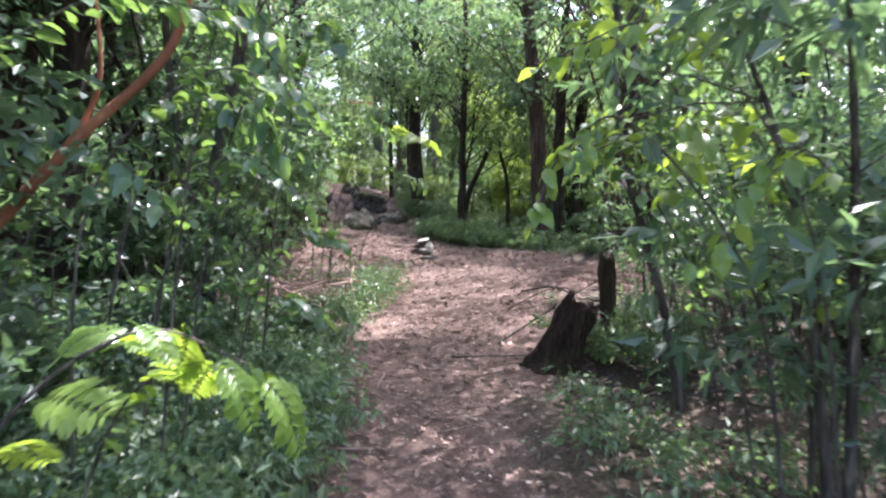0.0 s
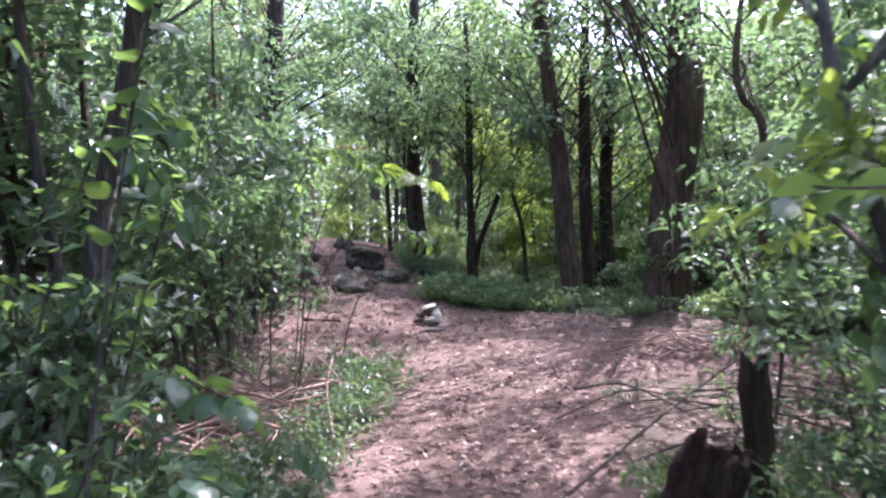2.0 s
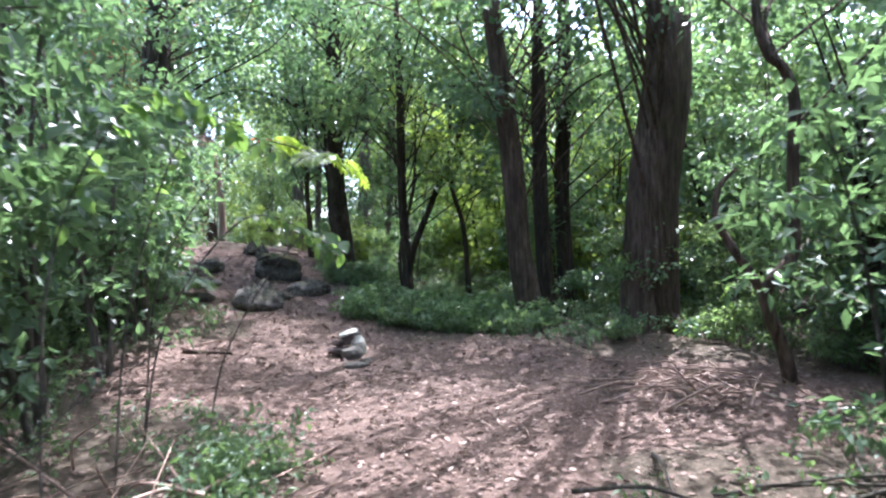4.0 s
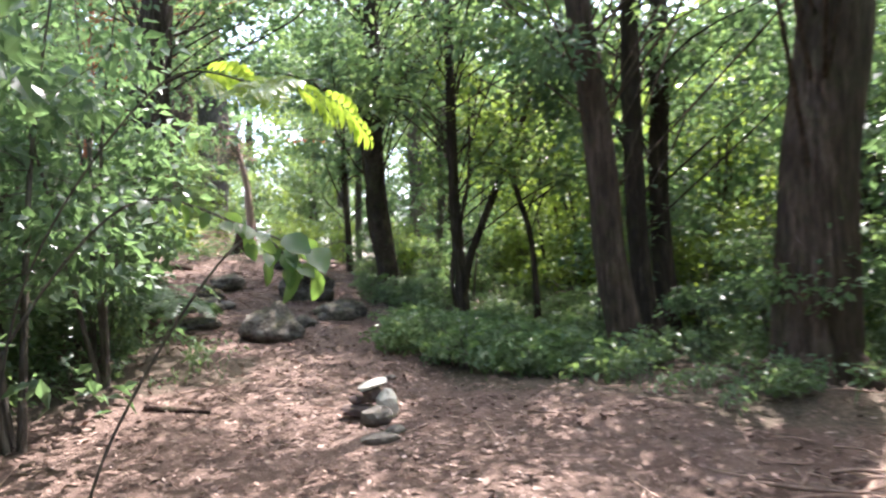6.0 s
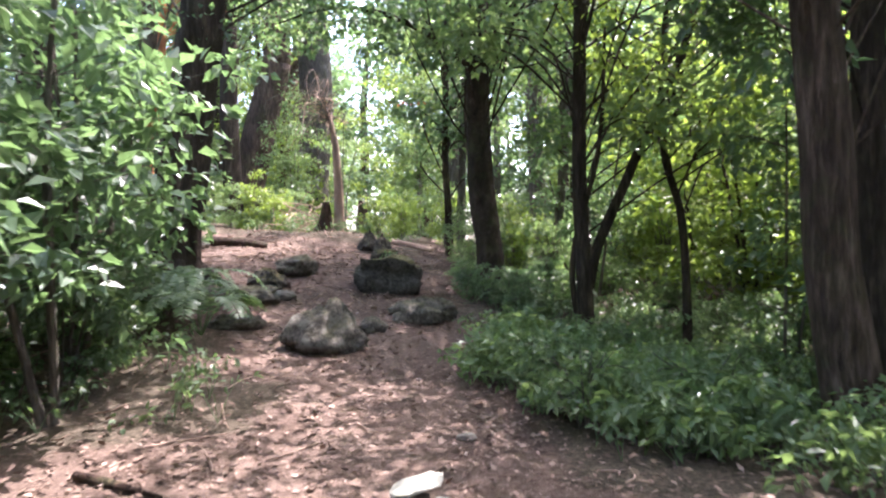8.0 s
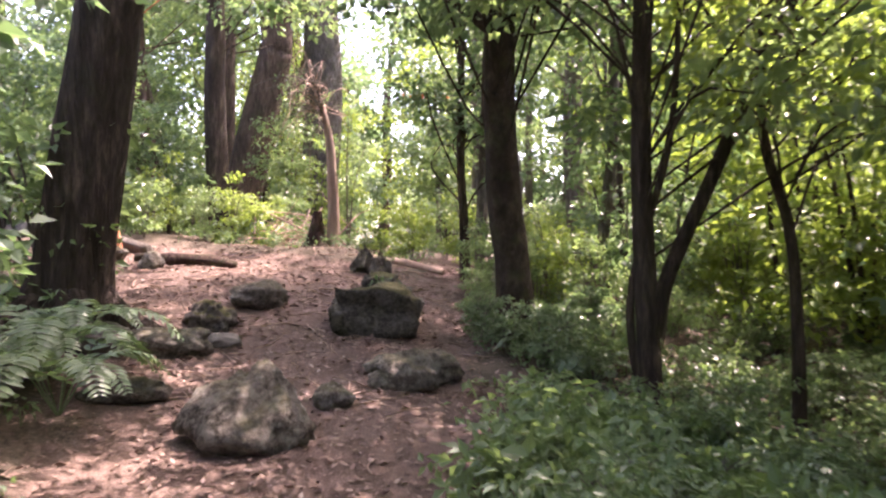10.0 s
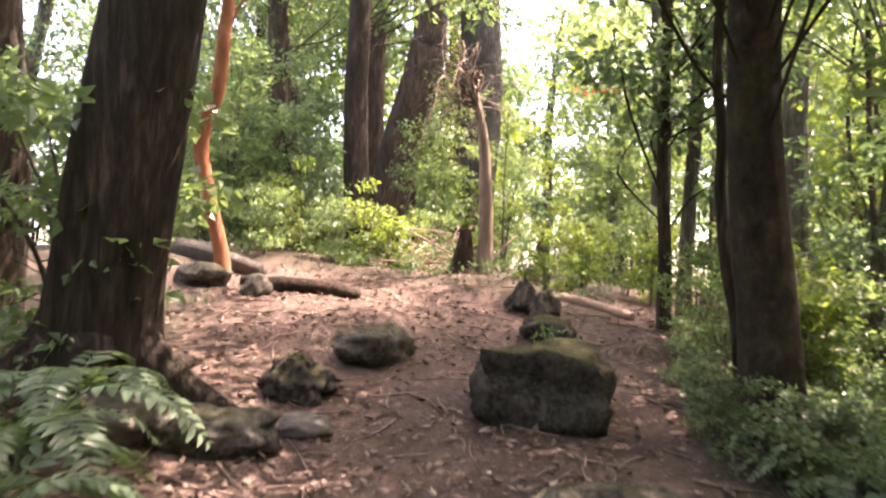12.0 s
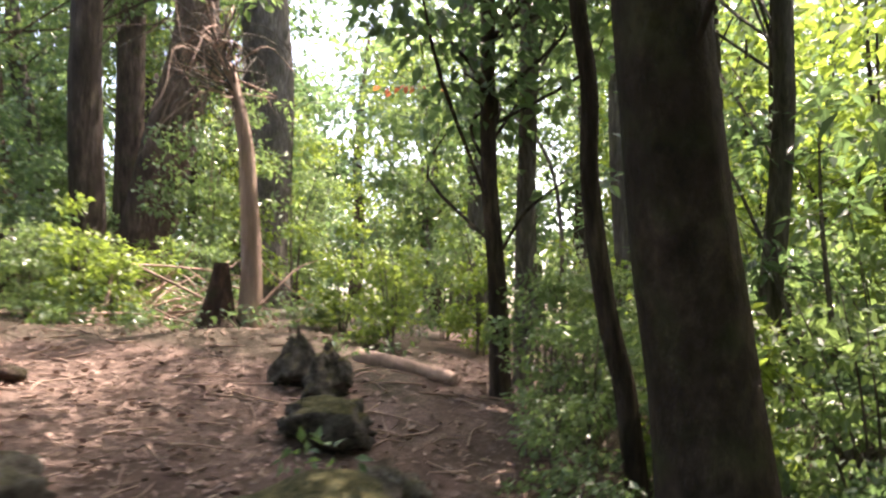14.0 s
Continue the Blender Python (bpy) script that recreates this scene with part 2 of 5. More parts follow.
def tube(geo, line, radii, sides=8, rough=0.0, rng=None, cap=True):
    """A round limb along a line; rough: how far its skin bulges, as a share of the radius."""
    line = np.asarray(line, float)
    n = len(line)
    r = np.interp(np.linspace(0, 1, n), np.linspace(0, 1, len(radii)), radii)
    d = unit(np.gradient(line, axis=0))
    ref = np.eye(3)[np.argmin(np.abs(d).max(axis=0))]
    s = unit(np.cross(d, ref))
    w = np.cross(d, s)
    ang = np.linspace(0, 2 * math.pi, sides, endpoint=False)
    rr = np.repeat(r[:, None], sides, 1)
    if rough:
        k = np.arange(n)[:, None]
        for m in (2, 3, 5, 7, 11):
            rr = rr * (1 + rough / math.sqrt(m) * np.sin(m * ang[None] + rng.uniform(0, 6.28) + k * rng.uniform(-0.25, 0.25)) * (0.6 + 0.4 * np.sin(k * rng.uniform(0.2, 0.7) + rng.uniform(0, 6))))
    v = line[:, None] + rr[..., None] * (np.cos(ang)[None, :, None] * s[:, None] + np.sin(ang)[None, :, None] * w[:, None])
    i, j = np.meshgrid(np.arange(n - 1), np.arange(sides), indexing="ij")
    a, b = i * sides + j, i * sides + (j + 1) % sides
    faces = np.stack([a, b, b + sides, a + sides], -1).reshape(-1, 4)
    caps = np.array([[(n - 1) * sides + q for q in range(sides)]]) if cap else None
    geo.put(v.reshape(-1, 3), *([faces, caps] if cap else [faces]))
    return geo


def leaves(geo, p, d, n, length, width, full=False, droop=0.15):
    """Leaves folded along the midrib: p foot, d direction, n upper side, all rows; full: with a rounder outline."""
    d = unit(d)
    s = unit(np.cross(d, n))
    n = np.cross(s, d)
    L, W = np.broadcast_to(length, len(p))[:, None], np.broadcast_to(width, len(p))[:, None]
    k = np.arange(len(p))[:, None]
    tip = p + d * L - n * droop * L
    if not full:
        v = np.stack([p, p + d * L * 0.42 + s * W * 0.5 + n * W * 0.12, tip, p + d * L * 0.42 - s * W * 0.5 + n * W * 0.12], 1)
        return geo.put(v.reshape(-1, 3), k * 4 + np.array([[0, 2, 1]]), k * 4 + np.array([[0, 3, 2]]))
    mid = p + d * L * 0.5 + n * 0.02 * L
    v = np.stack([p, p + d * L * 0.22 + s * W * 0.4 + n * W * 0.1, p + d * L * 0.55 + s * W * 0.48 + n * W * 0.08, p + d * L * 0.82 + s * W * 0.25 - n * L * droop * 0.5, tip,
                  p + d * L * 0.82 - s * W * 0.25 - n * L * droop * 0.5, p + d * L * 0.55 - s * W * 0.48 + n * W * 0.08, p + d * L * 0.22 - s * W * 0.4 + n * W * 0.1, mid], 1)
    k = k * 9
    return geo.put(v.reshape(-1, 3), k + np.array([[0, 8, 2, 1]]), k + np.array([[8, 4, 3, 2]]), k + np.array([[0, 7, 6, 8]]), k + np.array([[8, 6, 5, 4]]))


# ---- the lie of the land ----
RISE_Y = (-40, 0, 5, 9.7, 11.7, 13.5, 14.5, 16.7, 17.7, 20, 21, 23, 26, 40, 300, 900)
RISE_Z = (-.8, 0, .15, .4, .57, .76, .85, 1.05, 1.17, 1.48, 1.66, 1.96, 2.15, 2.2, 1.5, 1.5)


def rise(x, y):
    x, y = np.asarray(x, float), np.asarray(y, float)
    z = np.interp(y, RISE_Y, RISE_Z)
    ramp_in = np.clip((y - 13) / 5, 0, 1) * np.clip((60 - y) / 30, 0, 1)
    bank_up = np.clip((y - 18.5) / 2.5, 0, 1) * np.clip((60 - y) / 30, 0, 1) * 0.11 * np.clip(-x - 4.3, 0, 3.5)
    return z + bank_up + ramp_in * np.where(x > -1.2, -0.2 * np.clip(x + 1.2, 0, 3), 0.13 * np.clip(-x - 1.2, 0, 3))


def capsule(x, y, a, b, half, soft):
    ax, ay, bx, by = *a, *b
    u = np.clip(((x - ax) * (bx - ax) + (y - ay) * (by - ay)) / ((bx - ax) ** 2 + (by - ay) ** 2), 0, 1)
    return np.clip((half + soft - np.hypot(x - ax - u * (bx - ax), y - ay - u * (by - ay))) / (2 * soft), 0, 1)


def trodden(x, y):
    """1 on the trodden path and the open litter slope, 0 in the undergrowth."""
    x, y = np.asarray(x, float), np.asarray(y, float)
    m = capsule(x, y, (-0.05, -8), (-0.05, 6), 0.5, 0.15)
    for a, b, h in (((-0.05, 6), (0.5, 10.5), 0.9), ((0.2, 11.2), (1.9, 11.2), 1.3), ((-1.6, 13.1), (0.6, 12.6), 1.4), ((-0.7, 14.5), (-1.1, 17.5), 0.9),
                    ((-2.0, 16.5), (-1.8, 19.5), 0.8), ((-2.6, 18.2), (-4.4, 21.3), 1.3), ((-1.4, 19.5), (-1.9, 24.5), 0.35), ((-1.9, 24.5), (-3.5, 34), 0.4), ((-3, 21.5), (-6.2, 21.6), 0.9)):
        m = np.maximum(m, capsule(x, y, a, b, h, 0.3))
    return m


def bare(x, y):
    """The trodden ground and the litter that spreads from it under the big tree."""
    return np.maximum(trodden(x, y), capsule(np.asarray(x, float), np.asarray(y, float), (1.9, 11.0), (3.6, 10.6), 1.0, 0.35))


def wobble(x, y, size, seed):
    """Cheap smooth noise made of a few waves."""
    r = np.random.RandomState(seed)
    z = np.zeros_like(np.asarray(x, float))
    for _ in range(10):
        a, f, p = r.uniform(0, 6.28), r.uniform(0.6, 1.8) / size, r.uniform(0, 6.28)
        z = z + np.sin((x * math.cos(a) + y * math.sin(a)) * f * 6.28 + p)
    return z / 6


def land(x, y):
    x, y = np.asarray(x, float), np.asarray(y, float)
    b = bare(x, y)
    near = np.clip((60 - np.hypot(x, y - 12)) / 30, 0, 1)
    return rise(x, y) + near * ((0.03 + 0.05 * (1 - b)) * wobble(x, y, 2.5, 3) + 0.012 * wobble(x, y, 0.5, 4) + 0.05 * (1 - b) - 0.03) + 0.13 * np.exp(-(((x + 3.9) / 1.0) ** 2 + ((y - 23.4) / 0.8) ** 2))


def z_at(x, y):
    return float(land(x, y))


def steps(lo, hi, inner_lo, inner_hi, fine):
    inner = np.arange(inner_lo, inner_hi, fine)
    out_a = inner_lo - np.cumsum(fine * 1.17 ** np.arange(1, 60))
    out_b = inner[-1] + np.cumsum(fine * 1.17 ** np.arange(1, 60))
    return np.concatenate([out_a[out_a > lo][::-1], inner, out_b[out_b < hi]])


def build_ground():
    xs, ys = steps(-900, 900, -7, 5, 0.11), steps(-900, 900, -1, 25, 0.11)
    X, Y = np.meshgrid(xs, ys, indexing="ij")
    v = np.stack([X, Y, land(X, Y)], -1).reshape(-1, 3)
    i, j = np.meshgrid(np.arange(len(xs) - 1), np.arange(len(ys) - 1), indexing="ij")
    a = i * len(ys) + j
    g = Geo().put(v, np.stack([a, a + len(ys), a + len(ys) + 1, a + 1], -1).reshape(-1, 4))
    me = g.mesh("ground", GROUND)
    at = me.attributes.new("bare", "FLOAT", "POINT")
    at.data.foreach_set("value", bare(v[:, 0], v[:, 1]).astype(np.float32))
    return tagged(new("ground", me), "reddish-brown trodden forest soil with leaf litter", "ground", kind="structure")


build_ground()

# ---- plants and trees ----


def clump(geo, rng, centre, spread, count, size, full=False, width=0.64, flat=0.6):
    """A cluster of leaves round one twig end."""
    o = unit(rng.normal(size=(count, 3))) * (rng.uniform(0.15, 1, (count, 1)) ** 0.6) * spread * [1, 1, flat]
    d = unit(o * [1, 1, 0.4] + rng.normal(size=(count, 3)) * spread * 0.5 + [0, 0, -0.25 * spread])
    n = unit(rng.normal(size=(count, 3)) * 0.55 + [0, 0, 1])
    L = size * rng.uniform(0.6, 1.35, count)
    leaves(geo, centre + o, d, n, L, L * width, full)


def crown_parts(rng, base_line, centres, trunk_r, spread, per, size, full=False, width=0.58, twig=0.012, limb=0.3, fine=True):
    """Branches from a trunk line to the clumps, and the clumps."""
    wood, leaf = Geo(), Geo()
    for c in centres:
        h = np.clip(c[2] - rng.uniform(0.3, 1.0) * np.hypot(c[0] - base_line[-1][0], c[1] - base_line[-1][1]) - 0.2, base_line[0][2] + 0.05, base_line[-1][2])
        k = np.argmin(np.abs(base_line[:, 2] - h))
        s = base_line[k]
        m = s + (c - s) * 0.55 + np.array([0, 0, 0.12 * np.linalg.norm(c - s)]) + rng.normal(size=3) * 0.13 * np.linalg.norm(c - s)
        tube(wood, spline([s, m, c], 7 if fine else 4), [max(twig, trunk_r * limb * (1 - k / len(base_line) * 0.6)), twig * 1.2, twig * 0.5], 5 if fine else 3, cap=fine)
        clump(leaf, rng, c, spread * rng.uniform(0.7, 1.3), int(per * rng.uniform(0.6, 1.4)), size, full, width)
    return wood, leaf


def tree(name, foot, line, radii, bark, leaf, label, seed, crown=None, stems=(), sides=16, rough=0.09, group="", category="tree", roots=0, copied=False, bough=()):
    """One tree: foot in the world, trunk line and stems as offsets from the foot.
    crown: (clump count, centre, half sizes, clump spread, leaves a clump, leaf length)."""
    rng = np.random.RandomState(seed)
    base = tagged(new(name), label, category, group)
    base.location = foot
    pts = spline(line, max(14, 5 * len(line)))
    g = tube(Geo(), pts, radii, sides, rough, rng)
    for k in range(roots):
        a = 6.283 * (k + rng.uniform(0, 0.6)) / roots
        u = np.array([math.cos(a), math.sin(a), 0])
        r0 = radii[0]
        rl = r0 * rng.uniform(1.9, 2.7)
        end = pts[0] + u * rl
        end[2] = z_at(foot[0] + end[0], foot[1] + end[1]) - foot[2] - 0.04
        tube(g, spline([pts[0] + u * r0 * 0.3 + [0, 0, r0 * 1.6], pts[0] + u * r0 * 0.95 + [0, 0, r0 * 0.55], end], 8), [r0 * 0.4, r0 * 0.36, r0 * 0.12], 8, 0.1, rng)
    part("trunk", g.mesh("trunk", bark), base)
    for sl, sr in stems:
        part("stem", tube(Geo(), spline(sl, 5 * len(sl)), sr, 10, rough, rng).mesh("stem", bark), base)
    if crown:
        count, c0, half, spread, per, size = crown
        if not copied:
            count, c0, half, spread, size = int(count * 1.25), (c0[0], c0[1], c0[2] * 0.92), (half[0], half[1], half[2] * 1.2), spread * 1.15, size * 1.35
        u = unit(rng.normal(size=(count, 3))) * rng.uniform(0.25, 1, (count, 1)) ** 0.45
        centres = np.asarray(c0) + u * np.asarray(half)
        wood, lf = crown_parts(rng, pts, centres, radii[-1], spread, per, size, twig=0.012, fine=not copied)
        if len(bough):
            b = np.asarray(bough, float)
            k = np.argmin(np.abs(pts[:, 2] - b[0][2] + 0.3))
            part("bough", tube(Geo(), spline(np.vstack([pts[k], b[2::4]]), 20), [0.06, 0.035, 0.012], 8, 0.08, rng).mesh("bough", bark), base)
            for c in b:
                clump(lf, rng, c + rng.normal(size=3) * [0.2, 0.5, 0.25], 0.42, 80, 0.1)
        if copied:
            tagged(part("branchwork", wood.mesh("branchwork", bark), base), kind="stuff")
        else:
            for v, fs in wood.pieces():
                part("branch", Geo().put(v, *fs).mesh("branch", bark), base)
        part("crown", lf.mesh("crown", leaf, False), base)
    return base


def shrub(name, seed, height, radius, stems, clumps, per, size, leaf, label, category="shrub", full=False, width=0.62, bark=None, low=0.15):
    rng = np.random.RandomState(seed)
    base = tagged(new(name), label, category)
    wood, lf = Geo(), Geo()
    bark = bark or BARK_GREY
    for s in range(stems):
        a = rng.uniform(0, 6.28)
        lean = radius * rng.uniform(0.2, 0.8)
        top = np.array([math.cos(a) * lean, math.sin(a) * lean, height * rng.uniform(0.65, 1.0)])
        line = spline([[math.cos(a) * 0.04, math.sin(a) * 0.04, -0.08], top * [0.35, 0.35, 0.55] + rng.normal(size=3) * 0.04, top], 9)
        part("stem", tube(Geo(), line, [0.006 + 0.006 * height, 0.004], 4).mesh("stem", bark), base)
        for c in range(max(1, clumps // stems)):
            u = rng.uniform(low, 1)
            o = line[int(u * 8)]
            a2, r2 = rng.uniform(0, 6.28), radius * rng.uniform(0.15, 0.65)
            e = o + [math.cos(a2) * r2, math.sin(a2) * r2, rng.uniform(-0.05, 0.25) * radius]
            tube(wood, [o, (o + e) / 2 + [0, 0, 0.03], e], [0.006, 0.003], 3, cap=False)
            clump(lf, rng, e, radius * 0.3, int(per * rng.uniform(0.6, 1.4)), size, full, width, 0.5)
    tagged(part("twigwork", wood.mesh("twigwork", bark), base), kind="stuff")
    part("foliage", lf.mesh("foliage", leaf, False), base)
    return base


def fern(seed, fronds, length, leaf, label, name="fern"):
    """A rosette of arching fronds with rows of leaflets."""
    rng = np.random.RandomState(seed)
    base = tagged(new(name), label, "fern")
    for k in range(fronds):
        a, L = 6.28 * k / fronds + rng.uniform(-0.3, 0.3), length * rng.uniform(0.7, 1.15)
        o = np.array([math.cos(a), math.sin(a), 0])
        line = spline([[0, 0, -0.02], o * L * 0.35 + [0, 0, L * 0.5], o * L * 0.75 + [0, 0, L * 0.52], o * L + [0, 0, L * 0.3]], 20)
        g = tube(Geo(), line, [0.005, 0.0015], 4)
        pinnae(g, line, L * 0.22, rng)
        part("frond", g.mesh("frond", leaf, False), base)
    return base


def pinnae(g, line, size, rng, first=4, width=0.3, pairs=None):
    """Rows of leaflets on both sides of a stalk."""
    n = len(line)
    idx = np.arange(first, n)
    d = unit(np.gradient(line, axis=0))[idx]
    s = unit(np.cross(d, [0, 0, 1.0]))
    up = np.cross(s, d)
    taper = np.sin(np.linspace(0.5, 2.9, len(idx))) ** 0.7
    for side in (1, -1):
        leaves(g, line[idx], s * side + d * 0.45 + rng.normal(size=s.shape) * 0.06, up, size * taper * rng.uniform(0.85, 1.1, len(idx)), size * width * taper, True)
    return g


def littered(x, y):
    """The open litter under the big tree, where no bush grows."""
    return 1.2 < x < 4.3 and 8.6 < y < 13.5


def cleared(x, y, group):
    """Open ground round the dead tree and on the side of the clearing where only brushwood lies."""
    if group == "trees past the rise":
        return False
    if group in ("woodland trees", "tall canopy trees") and 3 < x < 13 and 14 < y < 28:
        return True
    if -5.0 < x < -2.9 and 21.5 < y < 26.2 and (group != "bushes on the rise" or y < 24.3):
        return True
    return "bush" in group and (1.8 < x < 3.3 and 10.5 < y < 14.2 or -3.6 < x < -0.9 and 11.3 < y < 14.6 or -2.6 < x < 0 and 7.0 < y < 11.3 and (x < -1.1 or not group.startswith("low")))


def scatter(proto, spots, rng, low, high, group):
    """Copies of a plant at the spots, each turned and sized by chance."""
    for x, y in spots:
        if cleared(x, y, group) or littered(x, y) and "bush" in group or group.startswith("light undergrowth") and -6.6 < x < -3.4 and y < 27.5:
            rng.uniform(0, 1, 5)
            continue
        s = rng.uniform(low, high)
        c = copy_thing(proto, pose(x, y, z_at(x, y) - 0.02, rng.uniform(-5, 5), rng.uniform(-5, 5), rng.uniform(0, 360)))
        c.scale = (s, s, s * rng.uniform(0.85, 1.15))
        tagged(c, group=group)


def free_spots(rng, count, box, gap, keep, tries=40):
    """Random places in a box, apart from each other, where keep(x, y) holds."""
    got = []
    for _ in range(count * tries):
        x, y = rng.uniform(box[0], box[2]), rng.uniform(box[1], box[3])
        if keep(x, y) and all((x - a) ** 2 + (y - b) ** 2 > gap * gap for a, b in got):
            got.append((x, y))
            if len(got) == count:
                break
    return got


# The line walked, to keep growth clear of it.
LINE = ((0, -2), (0, 3), (0.16, 6.4), (0.28, 9.7), (0.12, 12.9), (-0.72, 15.2), (-1.2, 17.0), (-1.6, 22), (-2.6, 30))


def off_line(x, y):
    best = 99.0
    for (ax, ay), (bx, by) in zip(LINE, LINE[1:]):
        u = min(1, max(0, ((x - ax) * (bx - ax) + (y - ay) * (by - ay)) / ((bx - ax) ** 2 + (by - ay) ** 2)))
        best = min(best, math.hypot(x - ax - u * (bx - ax), y - ay - u * (by - ay)))
    return best


def in_gap(x, y):
    """The bright opening in the trees past the rise."""
    return y > 24 and abs((x + 1.14) + 0.29 * (y - 17.6)) < 0.25 + 0.028 * (y - 17.6)


def rel(points, foot):
    return [tuple(np.array(p) - np.array(foot)) for p in points]


def stand(x, y, sink=0.12):
    return (x, y, z_at(x, y) - sink)


# trees that the path passes, each where it stands, and a few added for shade
f = stand(-0.7, 20.2)
tree("tree", f, [(0.06, 0, 0), (0.0, -0.03, 0.9), (-0.06, -0.1, 1.6), (-0.08, -0.15, 2.9), (0.05, -0.1, 6.0), (0.3, 0.2, 9.5)], [0.22, 0.175, 0.165, 0.155, 0.13, 0.06], BARK_MOTTLED, LEAF_DARK,
     "straight tree with smooth mottled dark brown bark", 11, (48, (0.45, -0.2, 6.6), (2.5, 2.5, 2.8), 0.55, 110, 0.1), sides=28, roots=4,
     bough=[(-0.4 - 0.12 * k, -0.06 * k, 3.5 + 0.5 * math.sin(0.15 * k)) for k in range(22)])
f = stand(-0.9, 20.95)
tree("tree", f, rel([(-0.86, 20.97, f[2]), (-0.9, 20.95, 2.1), (-0.97, 20.9, 2.5), (-1.02, 20.84, 3.07), (-1.01, 20.79, 3.52), (-1.04, 20.75, 4.2), (-0.9, 20.9, 6.5)], f), [0.055, 0.05, 0.046, 0.042, 0.04, 0.038, 0.02],
     BARK_DARK, LEAF_DARK, "slender dark winding stem beside a thick trunk", 12, (14, (0.1, 0.2, 4.8), (1.2, 1.2, 1.2), 0.45, 90, 0.09), category="young tree")
f = stand(-1.62, 22.6)
tree("tree", f, rel([(-1.63, 22.61, f[2]), (-1.62, 22.53, 2.74), (-1.64, 22.45, 3.52), (-1.6, 22.33, 4.68), (-1.5, 22.3, 8)], f), [0.075, 0.062, 0.055, 0.05, 0.03], BARK_DARK, LEAF_DARK,
     "thin straight dark-stemmed tree with small leaves", 13, (30, (0.1, -0.2, 4.6), (1.3, 1.3, 2.4), 0.4, 90, 0.08), category="young tree")
f = stand(-1.5, 23.1)
tree("tree", f, rel([(-1.51, 23.14, f[2]), (-1.44, 23.02, 3.19), (-1.36, 22.9, 4.46), (-1.2, 22.9, 9)], f), [0.08, 0.07, 0.065, 0.03], BARK_GREY, LEAF_LIGHT,
     "thin olive-grey tree standing close to a twin", 14, (26, (0.2, 0.2, 5.4), (1.5, 1.5, 2.6), 0.45, 90, 0.085), category="young tree")
f = stand(0.6, 19.1)
tree("tree", f, rel([(0.58, 19.08, f[2]), (0.54, 19.08, 2.0), (0.52, 19.06, 2.97), (0.58, 19.06, 5.17), (0.6, 19.1, 7.5)], f), [0.11, 0.095, 0.085, 0.075, 0.03], BARK_DARK, LEAF_LIGHT,
     "several-stemmed dark tree with a leaning branch", 15, (36, (0.6, 0.1, 5.0), (2.2, 2.0, 2.2), 0.5, 100, 0.1),
     stems=[(rel([(0.6, 19.09, 1.55), (0.72, 19.09, 2.05), (1.1, 19.14, 2.88), (1.45, 19.19, 3.68), (1.84, 19.23, 4.54), (2.1, 19.3, 6)], f), [0.07, 0.065, 0.06, 0.055, 0.05, 0.02]),
            (rel([(0.5, 19.1, 0.9), (0.42, 19.1, 1.9), (0.75, 19.0, 3.2), (0.85, 18.9, 4.6)], f), [0.04, 0.035, 0.03, 0.015])])
f = stand(1.72, 19.2)
tree("tree", f, rel([(1.75, 19.24, f[2]), (1.75, 19.24, 1.62), (1.7, 19.23, 2.43), (1.51, 19.2, 3.24), (1.54, 19.19, 4.41), (1.8, 19.2, 6.5)], f), [0.06, 0.05, 0.045, 0.04, 0.035, 0.015], BARK_DARK, LEAF_YELLOW,
     "slim crooked dark stem with leaves tinted yellow-green as if sunlit", 16, (22, (0.2, 0.2, 4.2), (1.6, 1.6, 1.6), 0.45, 90, 0.09), category="young tree")
f = stand(2.2, 15.6)
tree("tree", f, rel([(2.28, 15.6, f[2]), (2.2, 15.6, 1.0), (2.1, 15.59, 1.7), (2.08, 15.59, 2.3), (2.08, 15.6, 2.72), (2.04, 15.58, 3.39), (1.98, 15.56, 4.1), (1.85, 15.55, 5.5), (1.6, 15.5, 9)], f),
     [0.24, 0.19, 0.175, 0.165, 0.16, 0.15, 0.145, 0.13, 0.05], BARK_RED, LEAF_DARK, "leaning tree with fissured reddish-brown bark", 17, (44, (-0.2, 0.2, 6.2), (2.8, 2.4, 2.6), 0.55, 110, 0.1), sides=24, roots=4)
f = stand(2.78, 16.4)
tree("tree", f, rel([(2.81, 16.39, f[2]), (2.64, 16.36, 1.58), (2.68, 16.35, 4.05), (2.9, 16.4, 8)], f), [0.15, 0.13, 0.12, 0.05], BARK_DARK, LEAF_DARK,
     "dark straight trunk in deep shade", 18, (38, (0.3, 0.1, 5.7), (2.4, 2.2, 2.4), 0.5, 100, 0.1))
f = stand(3.33, 13.8)
tree("tree", f, rel([(3.33, 13.8, f[2]), (3.4, 13.78, 1.7), (3.48, 13.77, 2.61), (3.69, 13.73, 3.81), (3.78, 13.72, 4.8), (3.9, 13.7, 9)], f), [0.38, 0.32, 0.3, 0.28, 0.26, 0.1], BARK_RED, LEAF_DARK,
     "thick tree with deeply furrowed brown bark", 19, (44, (-1.8, -2.4, 8.2), (3.2, 3.4, 1.9), 0.6, 120, 0.1), sides=30, roots=5)
f = stand(3.3, 17.5)
tree("tree", f, rel([(3.31, 17.49, f[2]), (3.27, 17.46, 2.65), (3.43, 17.42, 4.88), (3.5, 17.4, 8)], f), [0.17, 0.14, 0.13, 0.05], BARK_DARK, LEAF_LIGHT,
     "dark trunk behind the undergrowth", 20, (26, (0.3, 0.3, 6.0), (2.4, 2.2, 2.4), 0.5, 100, 0.1))
f = stand(-4.4, 18.4)
